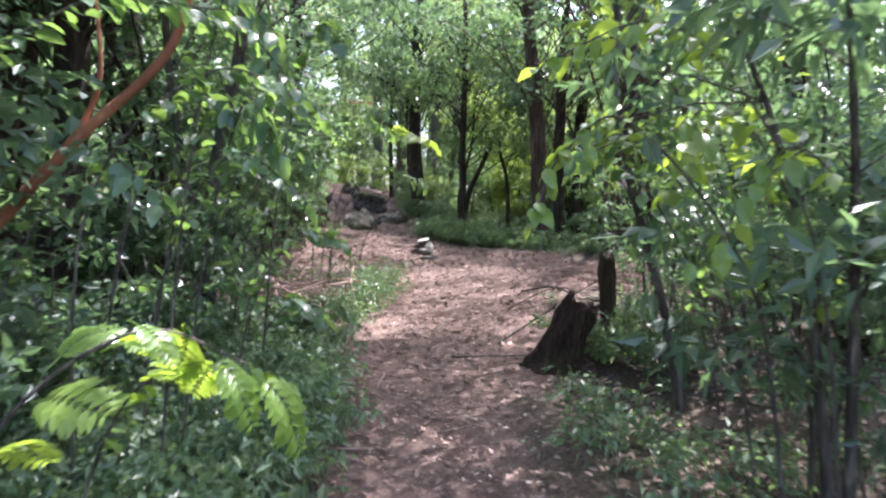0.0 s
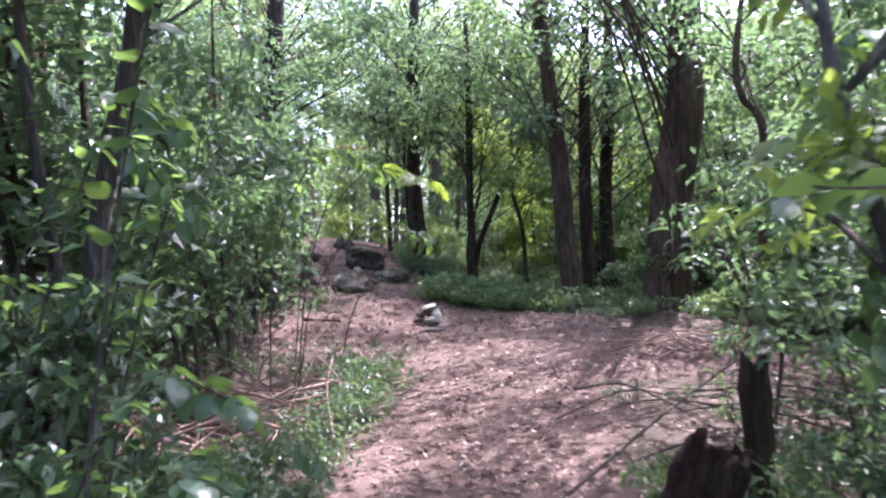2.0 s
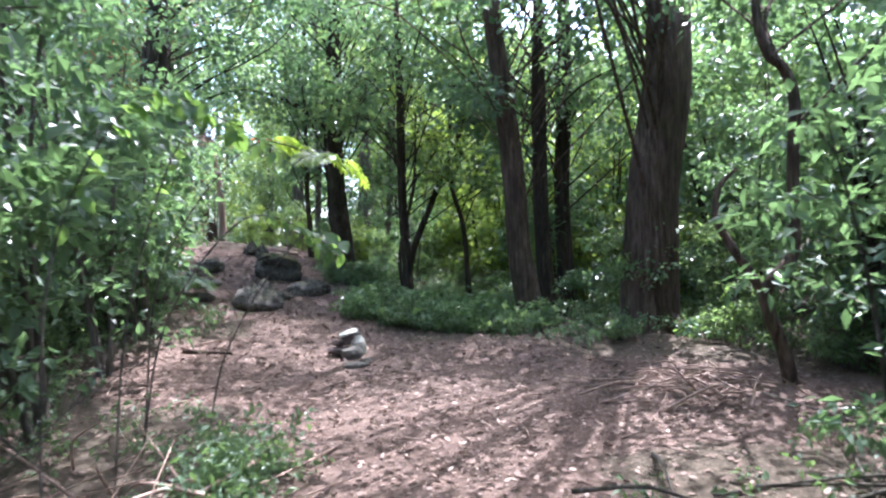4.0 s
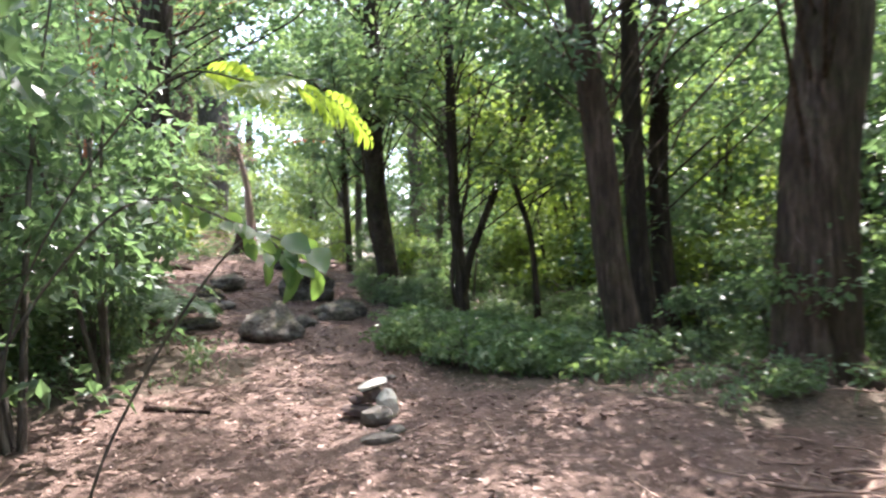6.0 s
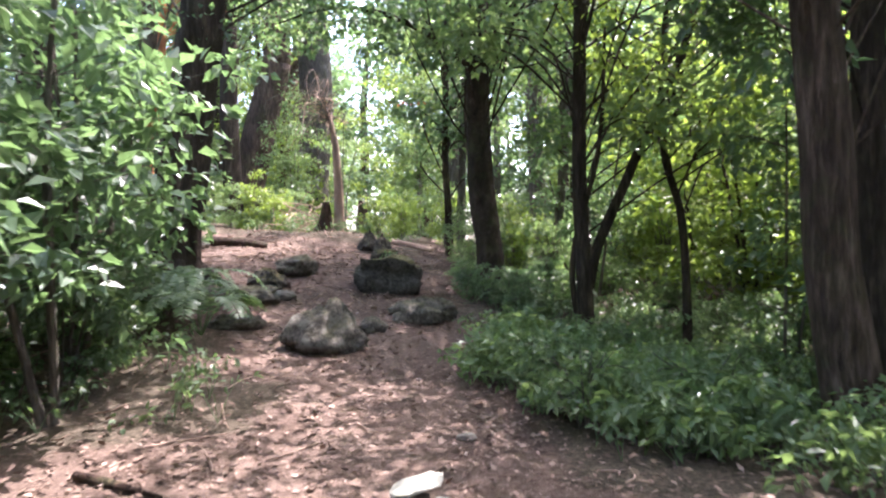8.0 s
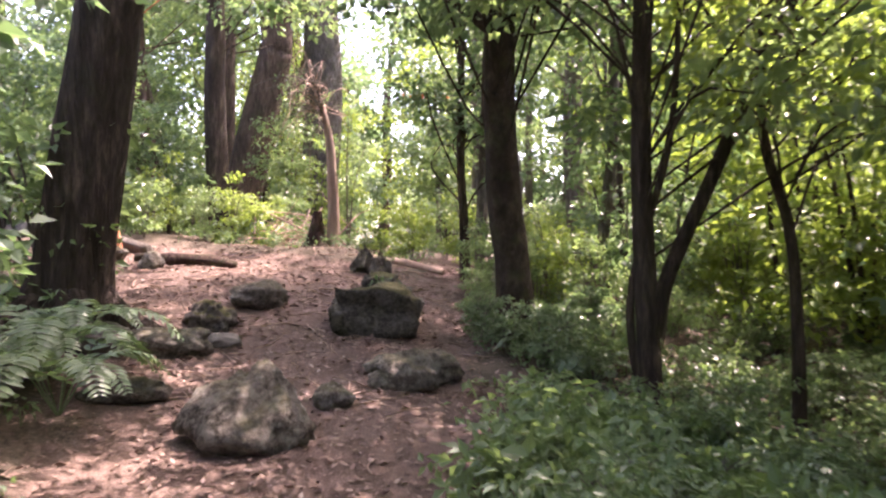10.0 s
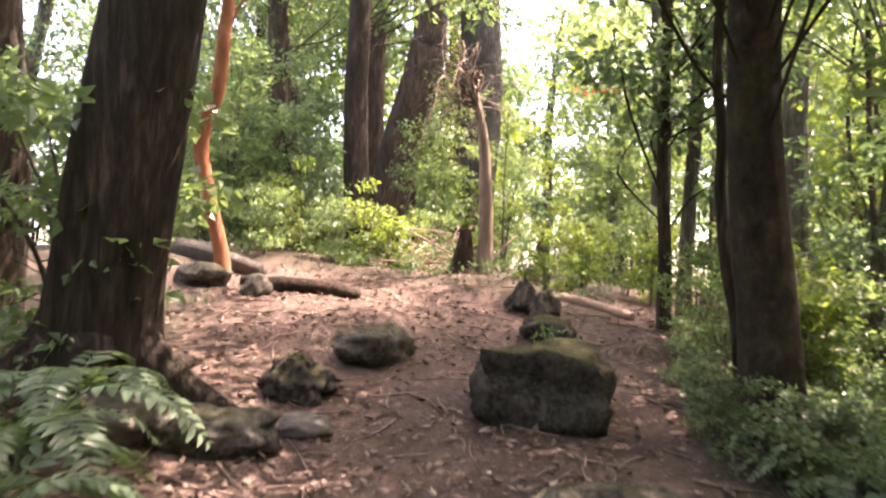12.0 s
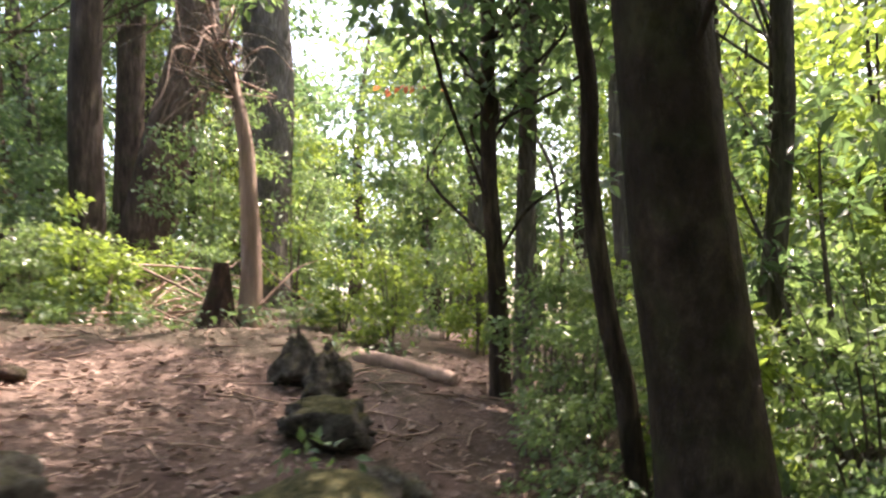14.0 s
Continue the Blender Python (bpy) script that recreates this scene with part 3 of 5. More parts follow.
tree("tree", f, rel([(-4.42, 18.38, f[2]), (-4.38, 18.37, 2.1), (-4.22, 18.36, 3.0), (-4.05, 18.35, 4.1), (-3.8, 18.3, 5.6), (-3.3, 18.2, 10)], f), [0.38, 0.33, 0.3, 0.28, 0.26, 0.1], BARK_DARK, LEAF_DARK,
     "very thick leaning tree with furrowed dark bark", 21, (54, (0.9, 0.2, 7.6), (3.0, 3.0, 2.8), 0.6, 110, 0.1), sides=34, roots=6)
f = stand(-6.66, 19.1)
tree("tree", f, rel([(-6.66, 19.13, f[2]), (-6.62, 19.09, 3.55), (-6.69, 19.0, 4.93), (-6.8, 19, 9)], f), [0.3, 0.26, 0.25, 0.1], BARK_DARK, LEAF_DARK,
     "thick dark trunk standing in ferns", 22, (40, (0, 0, 7.6), (2.8, 2.8, 2.2), 0.6, 100, 0.1), sides=22)
# its crown is stretched sideways above the view to shade the litter slope
f = stand(-6.5, 21.65)
tree("tree", f, rel([(-6.45, 21.75, f[2]), (-6.48, 21.74, 2.61), (-6.62, 21.61, 3.38), (-6.67, 21.53, 3.93), (-6.47, 21.54, 4.48), (-6.37, 21.50, 5.14), (-6.31, 21.48, 5.58), (-6.15, 21.4, 8)], f),
     [0.11, 0.088, 0.08, 0.085, 0.08, 0.078, 0.07, 0.04], BARK_ORANGE, LEAF_LIGHT, "sinuous tree with smooth bright orange bark", 23, (34, (1.6, 0.5, 6.5), (2.5, 1.4, 1.0), 0.5, 100, 0.09), rough=0.04)
f = stand(-8.1, 28.2)
tree("tree", f, rel([(-8.3, 28.2, f[2]), (-7.99, 28.08, 3.41), (-7.37, 27.97, 5.48), (-6.90, 27.90, 7.01), (-6.82, 27.84, 7.73), (-6.6, 27.6, 13)], f), [0.5, 0.42, 0.39, 0.36, 0.34, 0.15], BARK_RED, LEAF_LIGHT,
     "thick leaning reddish-brown trunk behind dead twigs", 24, (30, (1.2, 0.5, 9.6), (2.8, 2.8, 1.8), 0.6, 90, 0.12), sides=20)
for k, (pts, rad, bark, lab) in enumerate((
        ([(-6.9, 30.3, 2.2), (-6.82, 30.21, 4.15), (-6.56, 29.99, 6.87), (-6.54, 29.73, 9.23), (-6.5, 29.7, 14)], [0.55, 0.48, 0.45, 0.42, 0.2], BARK_GREY, "massive grey trunk far beyond the rise"),
        ([(-9.35, 26.9, 2.3), (-9.41, 26.89, 4.0), (-9.54, 26.6, 6.26), (-9.48, 26.4, 8.31), (-9.4, 26.4, 12)], [0.26, 0.23, 0.21, 0.2, 0.1], BARK_RED, "forked dark trunk against the bright sky"),
        ([(-9.0, 29.2, 2.2), (-8.88, 29.14, 4.68), (-8.62, 28.82, 8.58), (-8.5, 28.8, 12)], [0.28, 0.24, 0.22, 0.1], BARK_RED, "straight brown trunk against the bright sky"),
        ([(-7.1, 25.8, 2.2), (-7.08, 25.67, 3.58), (-7.04, 25.47, 5.56), (-6.96, 25.38, 6.63), (-6.9, 25.3, 11)], [0.25, 0.21, 0.2, 0.19, 0.1], BARK_DARK, "dark trunk among light green undergrowth"),
        ([(0.15, 23.1, 1.2), (0.23, 22.98, 2.38), (0.39, 22.88, 3.68), (0.43, 22.78, 4.67), (0.6, 22.7, 9)], [0.1, 0.085, 0.08, 0.075, 0.04], BARK_GREY, "slim grey-brown trunk among yellow-green leaves"))):
    f = stand(pts[0][0], pts[0][1])
    tree("tree", f, rel([(pts[0][0], pts[0][1], f[2])] + pts[1:], f), rad, bark, LEAF_LIGHT, lab, 30 + k, (26, (0.2, 0.2, pts[-1][2] - f[2] - 1.5), (2.4, 2.4, 2.2), 0.55, 90, 0.11))
# two trees added out of view; their crowns block sun on the first stretch
f = stand(3.5, 3.9)
tree("tree", f, [(0, 0, 0), (-0.1, 0, 2.5), (-0.5, 0.2, 5.0), (-1.6, 0.6, 8.0)], [0.17, 0.14, 0.12, 0.06], BARK_GREY, LEAF_DARK, "added grey tree whose unseen crown shades the path", 44, (40, (-2.6, 0.9, 7.4), (2.6, 2.8, 1.5), 0.6, 110, 0.11))
f = stand(-3.1, 0.6)
tree("tree", f, [(0, 0, 0), (0.1, 0, 2.5), (0.4, 0.4, 5.0), (1.2, 1.4, 8.0)], [0.17, 0.14, 0.12, 0.06], BARK_DARK, LEAF_DARK, "added dark tree whose unseen crown shades the path", 45, (36, (1.8, 2.4, 7.2), (2.4, 2.6, 1.4), 0.6, 110, 0.11))
# added tree: its unseen crown keeps sun off the path below
f = stand(4.4, 8.7)
tree("tree", f, [(0, 0, 0), (-0.1, 0, 2.5), (-0.5, 0.1, 5.0), (-1.5, 0.1, 7.5)], [0.15, 0.13, 0.11, 0.05], BARK_GREY, LEAF_DARK, "added grey tree with an unseen crown to shade the path", 46, (28, (-2.4, 0.0, 7.2), (1.3, 2.4, 1.2), 0.6, 100, 0.1))
# crown added above the view to shade the small trees round the clearing
f = stand(-4.8, 13.4)
tree("tree", f, [(0, 0, 0), (0.05, 0, 2.5), (0.4, 0.0, 5.0), (1.6, 0.0, 7.8)], [0.17, 0.14, 0.12, 0.05], BARK_DARK, LEAF_DARK, "dark tree with an added unseen crown shading the edge of the clearing", 47, (34, (3.0, 0.2, 7.9), (1.6, 2.2, 1.0), 0.6, 110, 0.1))
f = stand(3.62, 11.2)
tree("tree", f, rel([(3.64, 11.2, f[2]), (3.54, 11.16, 0.8), (3.4, 11.16, 1.28), (3.55, 11.14, 1.5), (3.67, 11.13, 1.7), (3.7, 11.12, 2.4), (3.74, 11.11, 3.0), (3.66, 11.11, 3.28), (3.52, 11.12, 3.45), (3.5, 11.2, 4.0), (3.8, 11.3, 5.6)], f),
     [0.075, 0.06, 0.058, 0.055, 0.052, 0.05, 0.048, 0.046, 0.044, 0.04, 0.018], BARK_RED, LEAF_DARK, "crooked forked trunk with dark reddish bark", 40, (12, (0.5, 0.5, 4.6), (1.3, 1.3, 0.8), 0.4, 80, 0.08), category="young tree",
     stems=[(rel([(3.42, 11.16, 1.25), (3.3, 11.16, 1.45), (3.12, 11.18, 1.75), (3.01, 11.19, 1.98), (3.04, 11.18, 2.25), (3.2, 11.16, 2.42)], f), [0.045, 0.042, 0.038, 0.034, 0.026, 0.014])])
f = stand(-2.9, 4.5)
tree("tree", f, rel([(-3.3, 4.5, f[2]), (-2.95, 4.5, 1.2), (-2.72, 4.51, 1.52), (-2.42, 4.52, 1.84), (-2.23, 4.53, 2.03), (-1.7, 4.6, 2.6), (-1.5, 4.7, 3.6)], f), [0.05, 0.042, 0.04, 0.036, 0.034, 0.03, 0.015], BARK_ORANGE, LEAF_DARK,
     "leaning branch-like trunk with orange-red bark", 41, None, stems=[(rel([(-2.42, 4.52, 1.84), (-2.2, 4.6, 2.3), (-2.25, 4.7, 3.0)], f), [0.022, 0.018, 0.008])], rough=0.04, category="young tree")
f = stand(-2.35, 7.15)
tree("tree", f, rel([(-2.36, 7.15, f[2]), (-2.35, 7.15, 1.12), (-2.29, 7.14, 1.79), (-2.15, 7.13, 2.5), (-1.97, 7.12, 3.39), (-1.8, 7.1, 6)], f), [0.075, 0.07, 0.065, 0.06, 0.055, 0.025], BARK_GREY, LEAF_DARK,
     "slim pale grey trunk behind bushes", 42, (26, (1.2, 0.6, 6.0), (1.9, 2.0, 1.1), 0.45, 90, 0.09), stems=[(rel([(-2.36, 7.15, 1.0), (-2.6, 7.2, 1.9), (-2.75, 7.2, 3.2), (-2.8, 7.2, 5)], f), [0.045, 0.04, 0.035, 0.015])])
f = stand(1.66, 4.85)
tree("tree", f, rel([(1.66, 4.85, f[2]), (1.55, 4.82, 0.6), (1.43, 4.8, 1.1), (1.25, 4.86, 1.8), (1.2, 5.0, 2.4), (1.3, 5.2, 3.6)], f), [0.035, 0.032, 0.03, 0.026, 0.02, 0.008], BARK_GREY, LEAF_YELLOW,
     "thin leaning young tree with bright leaves", 43, (9, (-0.25, 0.2, 2.6), (0.6, 0.7, 0.7), 0.3, 44, 0.075), category="young tree")

# woods round about: a few kinds of tree, copied
rng = np.random.RandomState(77)
protos = []
for k, (h, rad, lf, cnt) in enumerate(((9.0, 0.13, LEAF_DARK, 56), (10.5, 0.17, LEAF_LIGHT, 60), (8.0, 0.1, LEAF_YELLOW, 50), (11.5, 0.2, LEAF_DARK, 60))):
    protos.append(tree("tree", (0, 0, -200), [(0, 0, 0), (0.15, 0.05, h * 0.3), (-0.1, 0.15, h * 0.6), (0.2, 0.1, h)], [rad * 1.25, rad, rad * 0.8, rad * 0.3], (BARK_DARK, BARK_GREY, BARK_DARK, BARK_RED)[k], lf,
                       ("dark-barked woodland tree with small dark leaves", "grey-barked woodland tree with light green leaves", "slim woodland tree with yellow-green leaves", "stout brown woodland tree with dark leaves")[k],
                       50 + k, (cnt, (0.1, 0.1, h * 0.62), (2.4, 2.4, h * 0.4), 0.7, 85, 0.15), sides=10, copied=True))
spots = free_spots(rng, 24, (-18, -8, 16, 34), 2.8, lambda x, y: off_line(x, y) > 3.0 and not (0 < x < 8 and 3 < y < 13) and trodden(x, y) < 0.1 and not in_gap(x, y) and not (-7.5 < x < 4.2 and 12 < y < 27) and not (-12 < x < -1 and y > 24))
for i, (x, y) in enumerate(spots):
    scatter(protos[(2, 1)[i % 2] if x > 0 and y > 13 else (0, 3, 1 if y > 13 else 0, 0)[i % 4]], [(x, y)], rng, 0.8, 1.2, "woodland trees")
for x, y in ((-8.9, 33.5), (-10.9, 40.0), (-4.6, 41.0), (-3.0, 32.5), (-9.6, 45.0)):
    scatter(protos[3 if x < -5 else 1], [(x, y)], rng, 1.15, 1.25, "trees past the rise")
# tall trees added beside the path for the shade of their high, unseen crowns
shade_tree_spots = free_spots(rng, 6, (5.5, -4, 12, 15), 2.6, lambda x, y: not 0.35 < x / max(y, 0.1) < 0.75) + [(5.8, 5.0), (-3.6, 3.0), (-3.5, 6.3)] + free_spots(rng, 9, (-9, -4, -3.2, 12), 2.6, lambda x, y: True)
for i, (x, y) in enumerate(shade_tree_spots):
    scatter(protos[(3, 0, 0)[i % 3]], [(x, y)], rng, 1.0, 1.3, "tall canopy trees")
for i, (x, y) in enumerate(((-0.2, 28.5), (1.6, 32.0), (-9.0, 32.0), (-11.0, 29.5), (-12.5, 26.0), (-9.6, 35.5), (-0.8, 34.0), (-13.5, 31.0), (4.4, 34.0), (-2.2, 39.0), (8.5, 33.0), (-4.4, 35.0))):
    scatter(protos[(1, 0, 2)[i % 3]], [(x, y)], rng, 0.85, 1.1, "trees past the rise")
pole = tree("tree", (0, 0, -200), [(0, 0, 0), (0.12, 0.05, 1.8), (-0.05, 0.1, 3.6), (0.15, 0.0, 6.2)], [0.04, 0.034, 0.028, 0.012], BARK_DARK, LEAF_YELLOW, "thin pole-like young tree with leaves tinted yellow-green as if sunlit", 59,
            (7, (0.1, 0.1, 5.0), (1.0, 1.0, 1.5), 0.45, 50, 0.13), sides=8, copied=True, category="young tree")
for x, y in free_spots(rng, 11, (-0.2, 21.2, 6.5, 28), 1.0, lambda x, y: math.hypot(x + 0.7, y - 20.2) > 0.9) + free_spots(rng, 8, (-7, 3, -3.2, 12), 1.0, lambda x, y: True) + free_spots(rng, 6, (2.4, 3, 6, 9), 1.0, lambda x, y: True):
    scatter(pole, [(x, y)], rng, 0.8, 1.2, "thin young trees")
far_spots = free_spots(rng, 40, (-46, -26, 46, 66), 4.2, lambda x, y: not (-18 < x < 16 and -8 < y < 34) and not in_gap(x, y))
far = []
for k, (h, lf) in enumerate(((11.0, LEAF_LIGHT), (13.0, LEAF_DARK))):
    far.append(tree("tree", (0, 0, -200), [(0, 0, 0), (0.2, 0.05, h * 0.4), (0.1, 0.2, h)], [0.22, 0.17, 0.05], BARK_DARK, lf, "distant woodland tree with a dense crown", 60 + k,
                    (52, (0.1, 0.1, h * 0.5), (3.4, 3.4, h * 0.5), 1.0, 60, 0.34), sides=8, copied=True))
far_spots += [(-6.6, 47.0), (-13.8, 50.0), (-11.0, 62.0)]
for i, (x, y) in enumerate(far_spots):
    scatter(far[i % 2], [(x, y)], rng, 0.8, 1.25, "distant trees")

# understorey: small leafy trees, bushes and saplings
under = [shrub("understorey_tree", 64, 4.4, 1.5, 3, 48, 52, 0.12, LEAF_DARK, "small bushy tree with dark glossy leaves", "small tree", bark=BARK_DARK, low=0.15),
         shrub("understorey_tree", 65, 5.0, 1.6, 3, 48, 52, 0.13, LEAF_LIGHT, "small bushy tree with light green leaves", "small tree", bark=BARK_GREY, low=0.2),
         shrub("understorey_tree", 66, 4.6, 1.6, 3, 48, 52, 0.13, LEAF_YELLOW, "small bushy tree with leaves tinted yellow-green as if sunlit", "small tree", bark=BARK_DARK, low=0.15)]
bushes = [shrub("bush", 70, 1.5, 0.8, 6, 26, 56, 0.08, LEAF_DARK, "dense bush with small dark glossy leaves"),
          shrub("bush", 71, 1.9, 0.9, 5, 25, 50, 0.095, LEAF_LIGHT, "loose bush with light green leaves"),
          shrub("bush", 72, 0.75, 0.6, 6, 24, 46, 0.065, LEAF_HERB, "low bush with dull green leaves"),
          shrub("bush", 74, 0.7, 0.6, 7, 24, 26, 0.1, LEAF_LIGHT, "low bush with fresh green leaves"),
          shrub("bush", 73, 2.2, 0.9, 5, 25, 50, 0.105, LEAF_YELLOW, "tall bush with leaves tinted yellow-green as if sunlit")]
saps = [shrub("sapling", 75, 3.0, 0.9, 2, 24, 34, 0.11, LEAF_LIGHT, "young sapling with sparse light leaves", "sapling", width=0.4, low=0.3),
        shrub("sapling", 76, 3.6, 1.0, 2, 28, 34, 0.12, LEAF_DARK, "young sapling with sparse dark leaves", "sapling", width=0.42, low=0.3)]


def kept_low(x, y):
    return -0.8 < x < 2.6 and 13.5 < y < 20.8


def sun_tinted(x, y):
    # where leaves get the yellow-green that stands in for sun behind them
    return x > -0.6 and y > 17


def open_slope(x, y):
    """Ground kept low: the litter slope and what lies past it."""
    return -6.5 < x < 0.4 and 11 < y < 24


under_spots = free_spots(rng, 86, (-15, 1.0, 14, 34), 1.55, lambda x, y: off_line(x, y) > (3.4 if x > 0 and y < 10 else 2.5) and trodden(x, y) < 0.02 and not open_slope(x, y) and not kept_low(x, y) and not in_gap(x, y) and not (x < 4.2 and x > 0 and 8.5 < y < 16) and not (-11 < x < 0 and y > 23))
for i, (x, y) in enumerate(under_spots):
    # yellow and light kinds painted as lit, mostly dark kinds elsewhere as shaded
    scatter(under[(2, 1, 2, 0)[i % 4] if sun_tinted(x, y) else (0, 1 if y > 13 else 0, 0)[i % 3]], [(x, y)], rng, 0.75, 1.2, "understorey trees")
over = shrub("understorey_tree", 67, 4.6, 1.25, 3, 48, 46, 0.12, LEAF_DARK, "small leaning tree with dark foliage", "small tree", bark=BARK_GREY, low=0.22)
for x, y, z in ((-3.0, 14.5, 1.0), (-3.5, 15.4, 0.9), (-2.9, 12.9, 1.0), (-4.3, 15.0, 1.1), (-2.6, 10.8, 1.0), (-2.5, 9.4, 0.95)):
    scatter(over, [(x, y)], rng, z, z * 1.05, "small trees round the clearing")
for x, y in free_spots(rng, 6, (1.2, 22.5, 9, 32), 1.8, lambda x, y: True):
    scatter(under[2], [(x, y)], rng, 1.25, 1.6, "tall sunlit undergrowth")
rise_spots = free_spots(rng, 26, (-13, 23.8, 1, 36), 1.5, lambda x, y: off_line(x, y) > 0.9 and not in_gap(x, y) and not (-4.6 < x < -2.8 and y < 25))
for i, (x, y) in enumerate(rise_spots):
    scatter((under[1], bushes[4], bushes[1])[i % 3], [(x, y)], rng, 0.7, 1.1, "light undergrowth past the rise")
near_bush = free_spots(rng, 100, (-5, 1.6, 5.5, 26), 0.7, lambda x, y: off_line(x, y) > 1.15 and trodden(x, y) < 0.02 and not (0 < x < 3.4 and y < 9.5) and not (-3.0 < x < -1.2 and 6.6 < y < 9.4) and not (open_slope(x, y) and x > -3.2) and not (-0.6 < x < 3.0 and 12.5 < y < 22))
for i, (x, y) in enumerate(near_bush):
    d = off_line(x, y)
    k = (2, 3, 2)[i % 3] if d < 1.9 else ((i % 2 if y > 13 or x > 0 else 0) if d < 3 or not sun_tinted(x, y) else 4)
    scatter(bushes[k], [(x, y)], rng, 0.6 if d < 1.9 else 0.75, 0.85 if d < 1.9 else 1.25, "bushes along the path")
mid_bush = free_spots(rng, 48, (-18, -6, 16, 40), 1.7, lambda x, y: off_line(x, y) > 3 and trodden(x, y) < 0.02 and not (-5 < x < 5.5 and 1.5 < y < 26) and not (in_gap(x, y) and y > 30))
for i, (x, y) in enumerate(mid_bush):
    scatter(bushes[4 if sun_tinted(x, y) else i % 2], [(x, y)], rng, 1.1, 1.8, "bushes in the woods")
low_spots = free_spots(rng, 46, (-0.5, 15.0, 3.4, 22), 0.45, lambda x, y: off_line(x, y) > 0.8 and trodden(x, y) < 0.2)
low_spots += free_spots(rng, 14, (-4.8, 13.8, -3.0, 17.2), 0.45, lambda x, y: trodden(x, y) < 0.2)
low_spots += free_spots(rng, 8, (2.1, 10.8, 3.4, 13.4), 0.5, lambda x, y: trodden(x, y) < 0.5)
low_spots += [(1.5, 6.0), (1.15, 6.45), (1.8, 5.5)]
low_spots += free_spots(rng, 16, (-2.4, 5.0, -0.8, 10.2), 0.45, lambda x, y: trodden(x, y) < 0.2)
for i, (x, y) in enumerate(low_spots):
    scatter(bushes[2 + (i * 7) % 5 % 2], [(x, y)], rng, 0.45, 0.8, "low bushes at the edge of the path")
for x, y, k, z in ((-2.75, 24.0, 4, 0.55), (-2.0, 24.5, 4, 0.6), (-3.4, 24.6, 4, 0.6), (-2.5, 25.4, 1, 0.7), (-1.3, 22.3, 1, 0.5), (-1.05, 21.8, 1, 0.45), (-0.85, 22.5, 1, 0.6), (-0.4, 21.4, 4, 0.6), (-4.6, 24.0, 4, 0.5), (-5.6, 23.6, 4, 0.55), (0.1, 21.0, 1, 0.6)):
    scatter(bushes[k], [(x, y)], rng, z, z * 1.1, "bushes on the rise")
back = np.random.RandomState(9)
for x, y, k, z in ((-8.7, 24.4, 1, 0.75), (-7.7, 25.0, 0, 0.7), (-9.8, 25.6, 1, 0.95), (-10.6, 23.6, 0, 0.9), (-5.9, 26.4, 1, 0.6), (-8.4, 22.9, 1, 0.45)):
    scatter(under[k], [(x, y)], back, z, z * 1.05, "leafy growth behind the log")
for x, y in free_spots(back, 16, (-10, 22.9, -5.1, 26.4), 0.75, lambda x, y: y > 22.7 - 0.25 * (x + 6)):
    scatter(bushes[4 if back.rand() < 0.55 else 1], [(x, y)], back, 0.4, 0.7, "leafy growth behind the log")
for x, y in free_spots(back, 8, (-24, 36, -5, 60), 3.6, lambda x, y: not in_gap(x, y)) + [(3.0, 38.0), (6.2, 36.0), (9.0, 40.0), (1.4, 44.0), (5.2, 46.0)]:
    scatter(far[int(back.rand() < 0.4)], [(x, y)], back, 0.75, 1.15, "trees beyond the rise")
for x, y, k, z in ((-0.72, 19.5, 2, 0.6), (-0.38, 19.72, 0, 0.4), (-1.0, 19.85, 2, 0.5), (-0.15, 19.3, 2, 0.6), (-1.1, 20.55, 2, 0.5), (-0.25, 20.0, 0, 0.45), (-1.25, 21.2, 1, 0.35), (0.1, 20.5, 0, 0.5), (-0.55, 21.3, 1, 0.5)):
    scatter(bushes[k], [(x, y)], back, z, z * 1.15, "low growth round the dark tree")
for x, y in free_spots(rng, 7, (1.5, 2.5, 3.4, 9), 0.8, lambda x, y: off_line(x, y) > 1.0):
    scatter(saps[1], [(x, y)], rng, 0.5, 0.85, "thin saplings beside the path")
sap_spots = free_spots(rng, 24, (-7, 2, 7, 30), 1.2, lambda x, y: off_line(x, y) > 1.6 and trodden(x, y) < 0.05 and not in_gap(x, y) and not open_slope(x, y) and not (x > 0 and 8.5 < y < 16))
for i, (x, y) in enumerate(sap_spots):
    scatter(saps[i % 2], [(x, y)], rng, 0.7, 1.2, "saplings")
side = np.random.RandomState(5)
for x, y, z, p in ((5.3, 15.6, 1.1, under[0]), (6.6, 18.6, 1.35, under[1]), (8.6, 21.0, 1.5, under[0]), (7.6, 16.4, 1.4, under[1]), (5.0, 20.6, 1.25, under[2]), (4.9, 11.7, 1.2, under[0]), (6.4, 13.2, 1.3, under[0]), (7.0, 24.0, 1.5, under[2]),
                   (9.4, 18.6, 1.5, under[1]), (10.6, 23.4, 1.6, under[2]), (7.8, 20.6, 1.4, under[1]), (8.4, 26.0, 1.6, under[2])):
    scatter(p, [(x, y)], side, z, z * 1.05, "trees behind the big trunk")
for x, y, z, k in ((2.7, 13.0, 0.4, 3), (3.7, 12.6, 0.6, 3), (4.1, 12.4, 0.45, 1), (4.3, 11.4, 0.6, 3)):
    scatter(bushes[k], [(x, y)], side, z, z * 1.1, "shrubs at the foot of the big tree")
for ob in [over, pole] + protos + far + under + bushes + saps:
    for o in (*ob.children_recursive, ob):
        bpy.data.objects.remove(o)


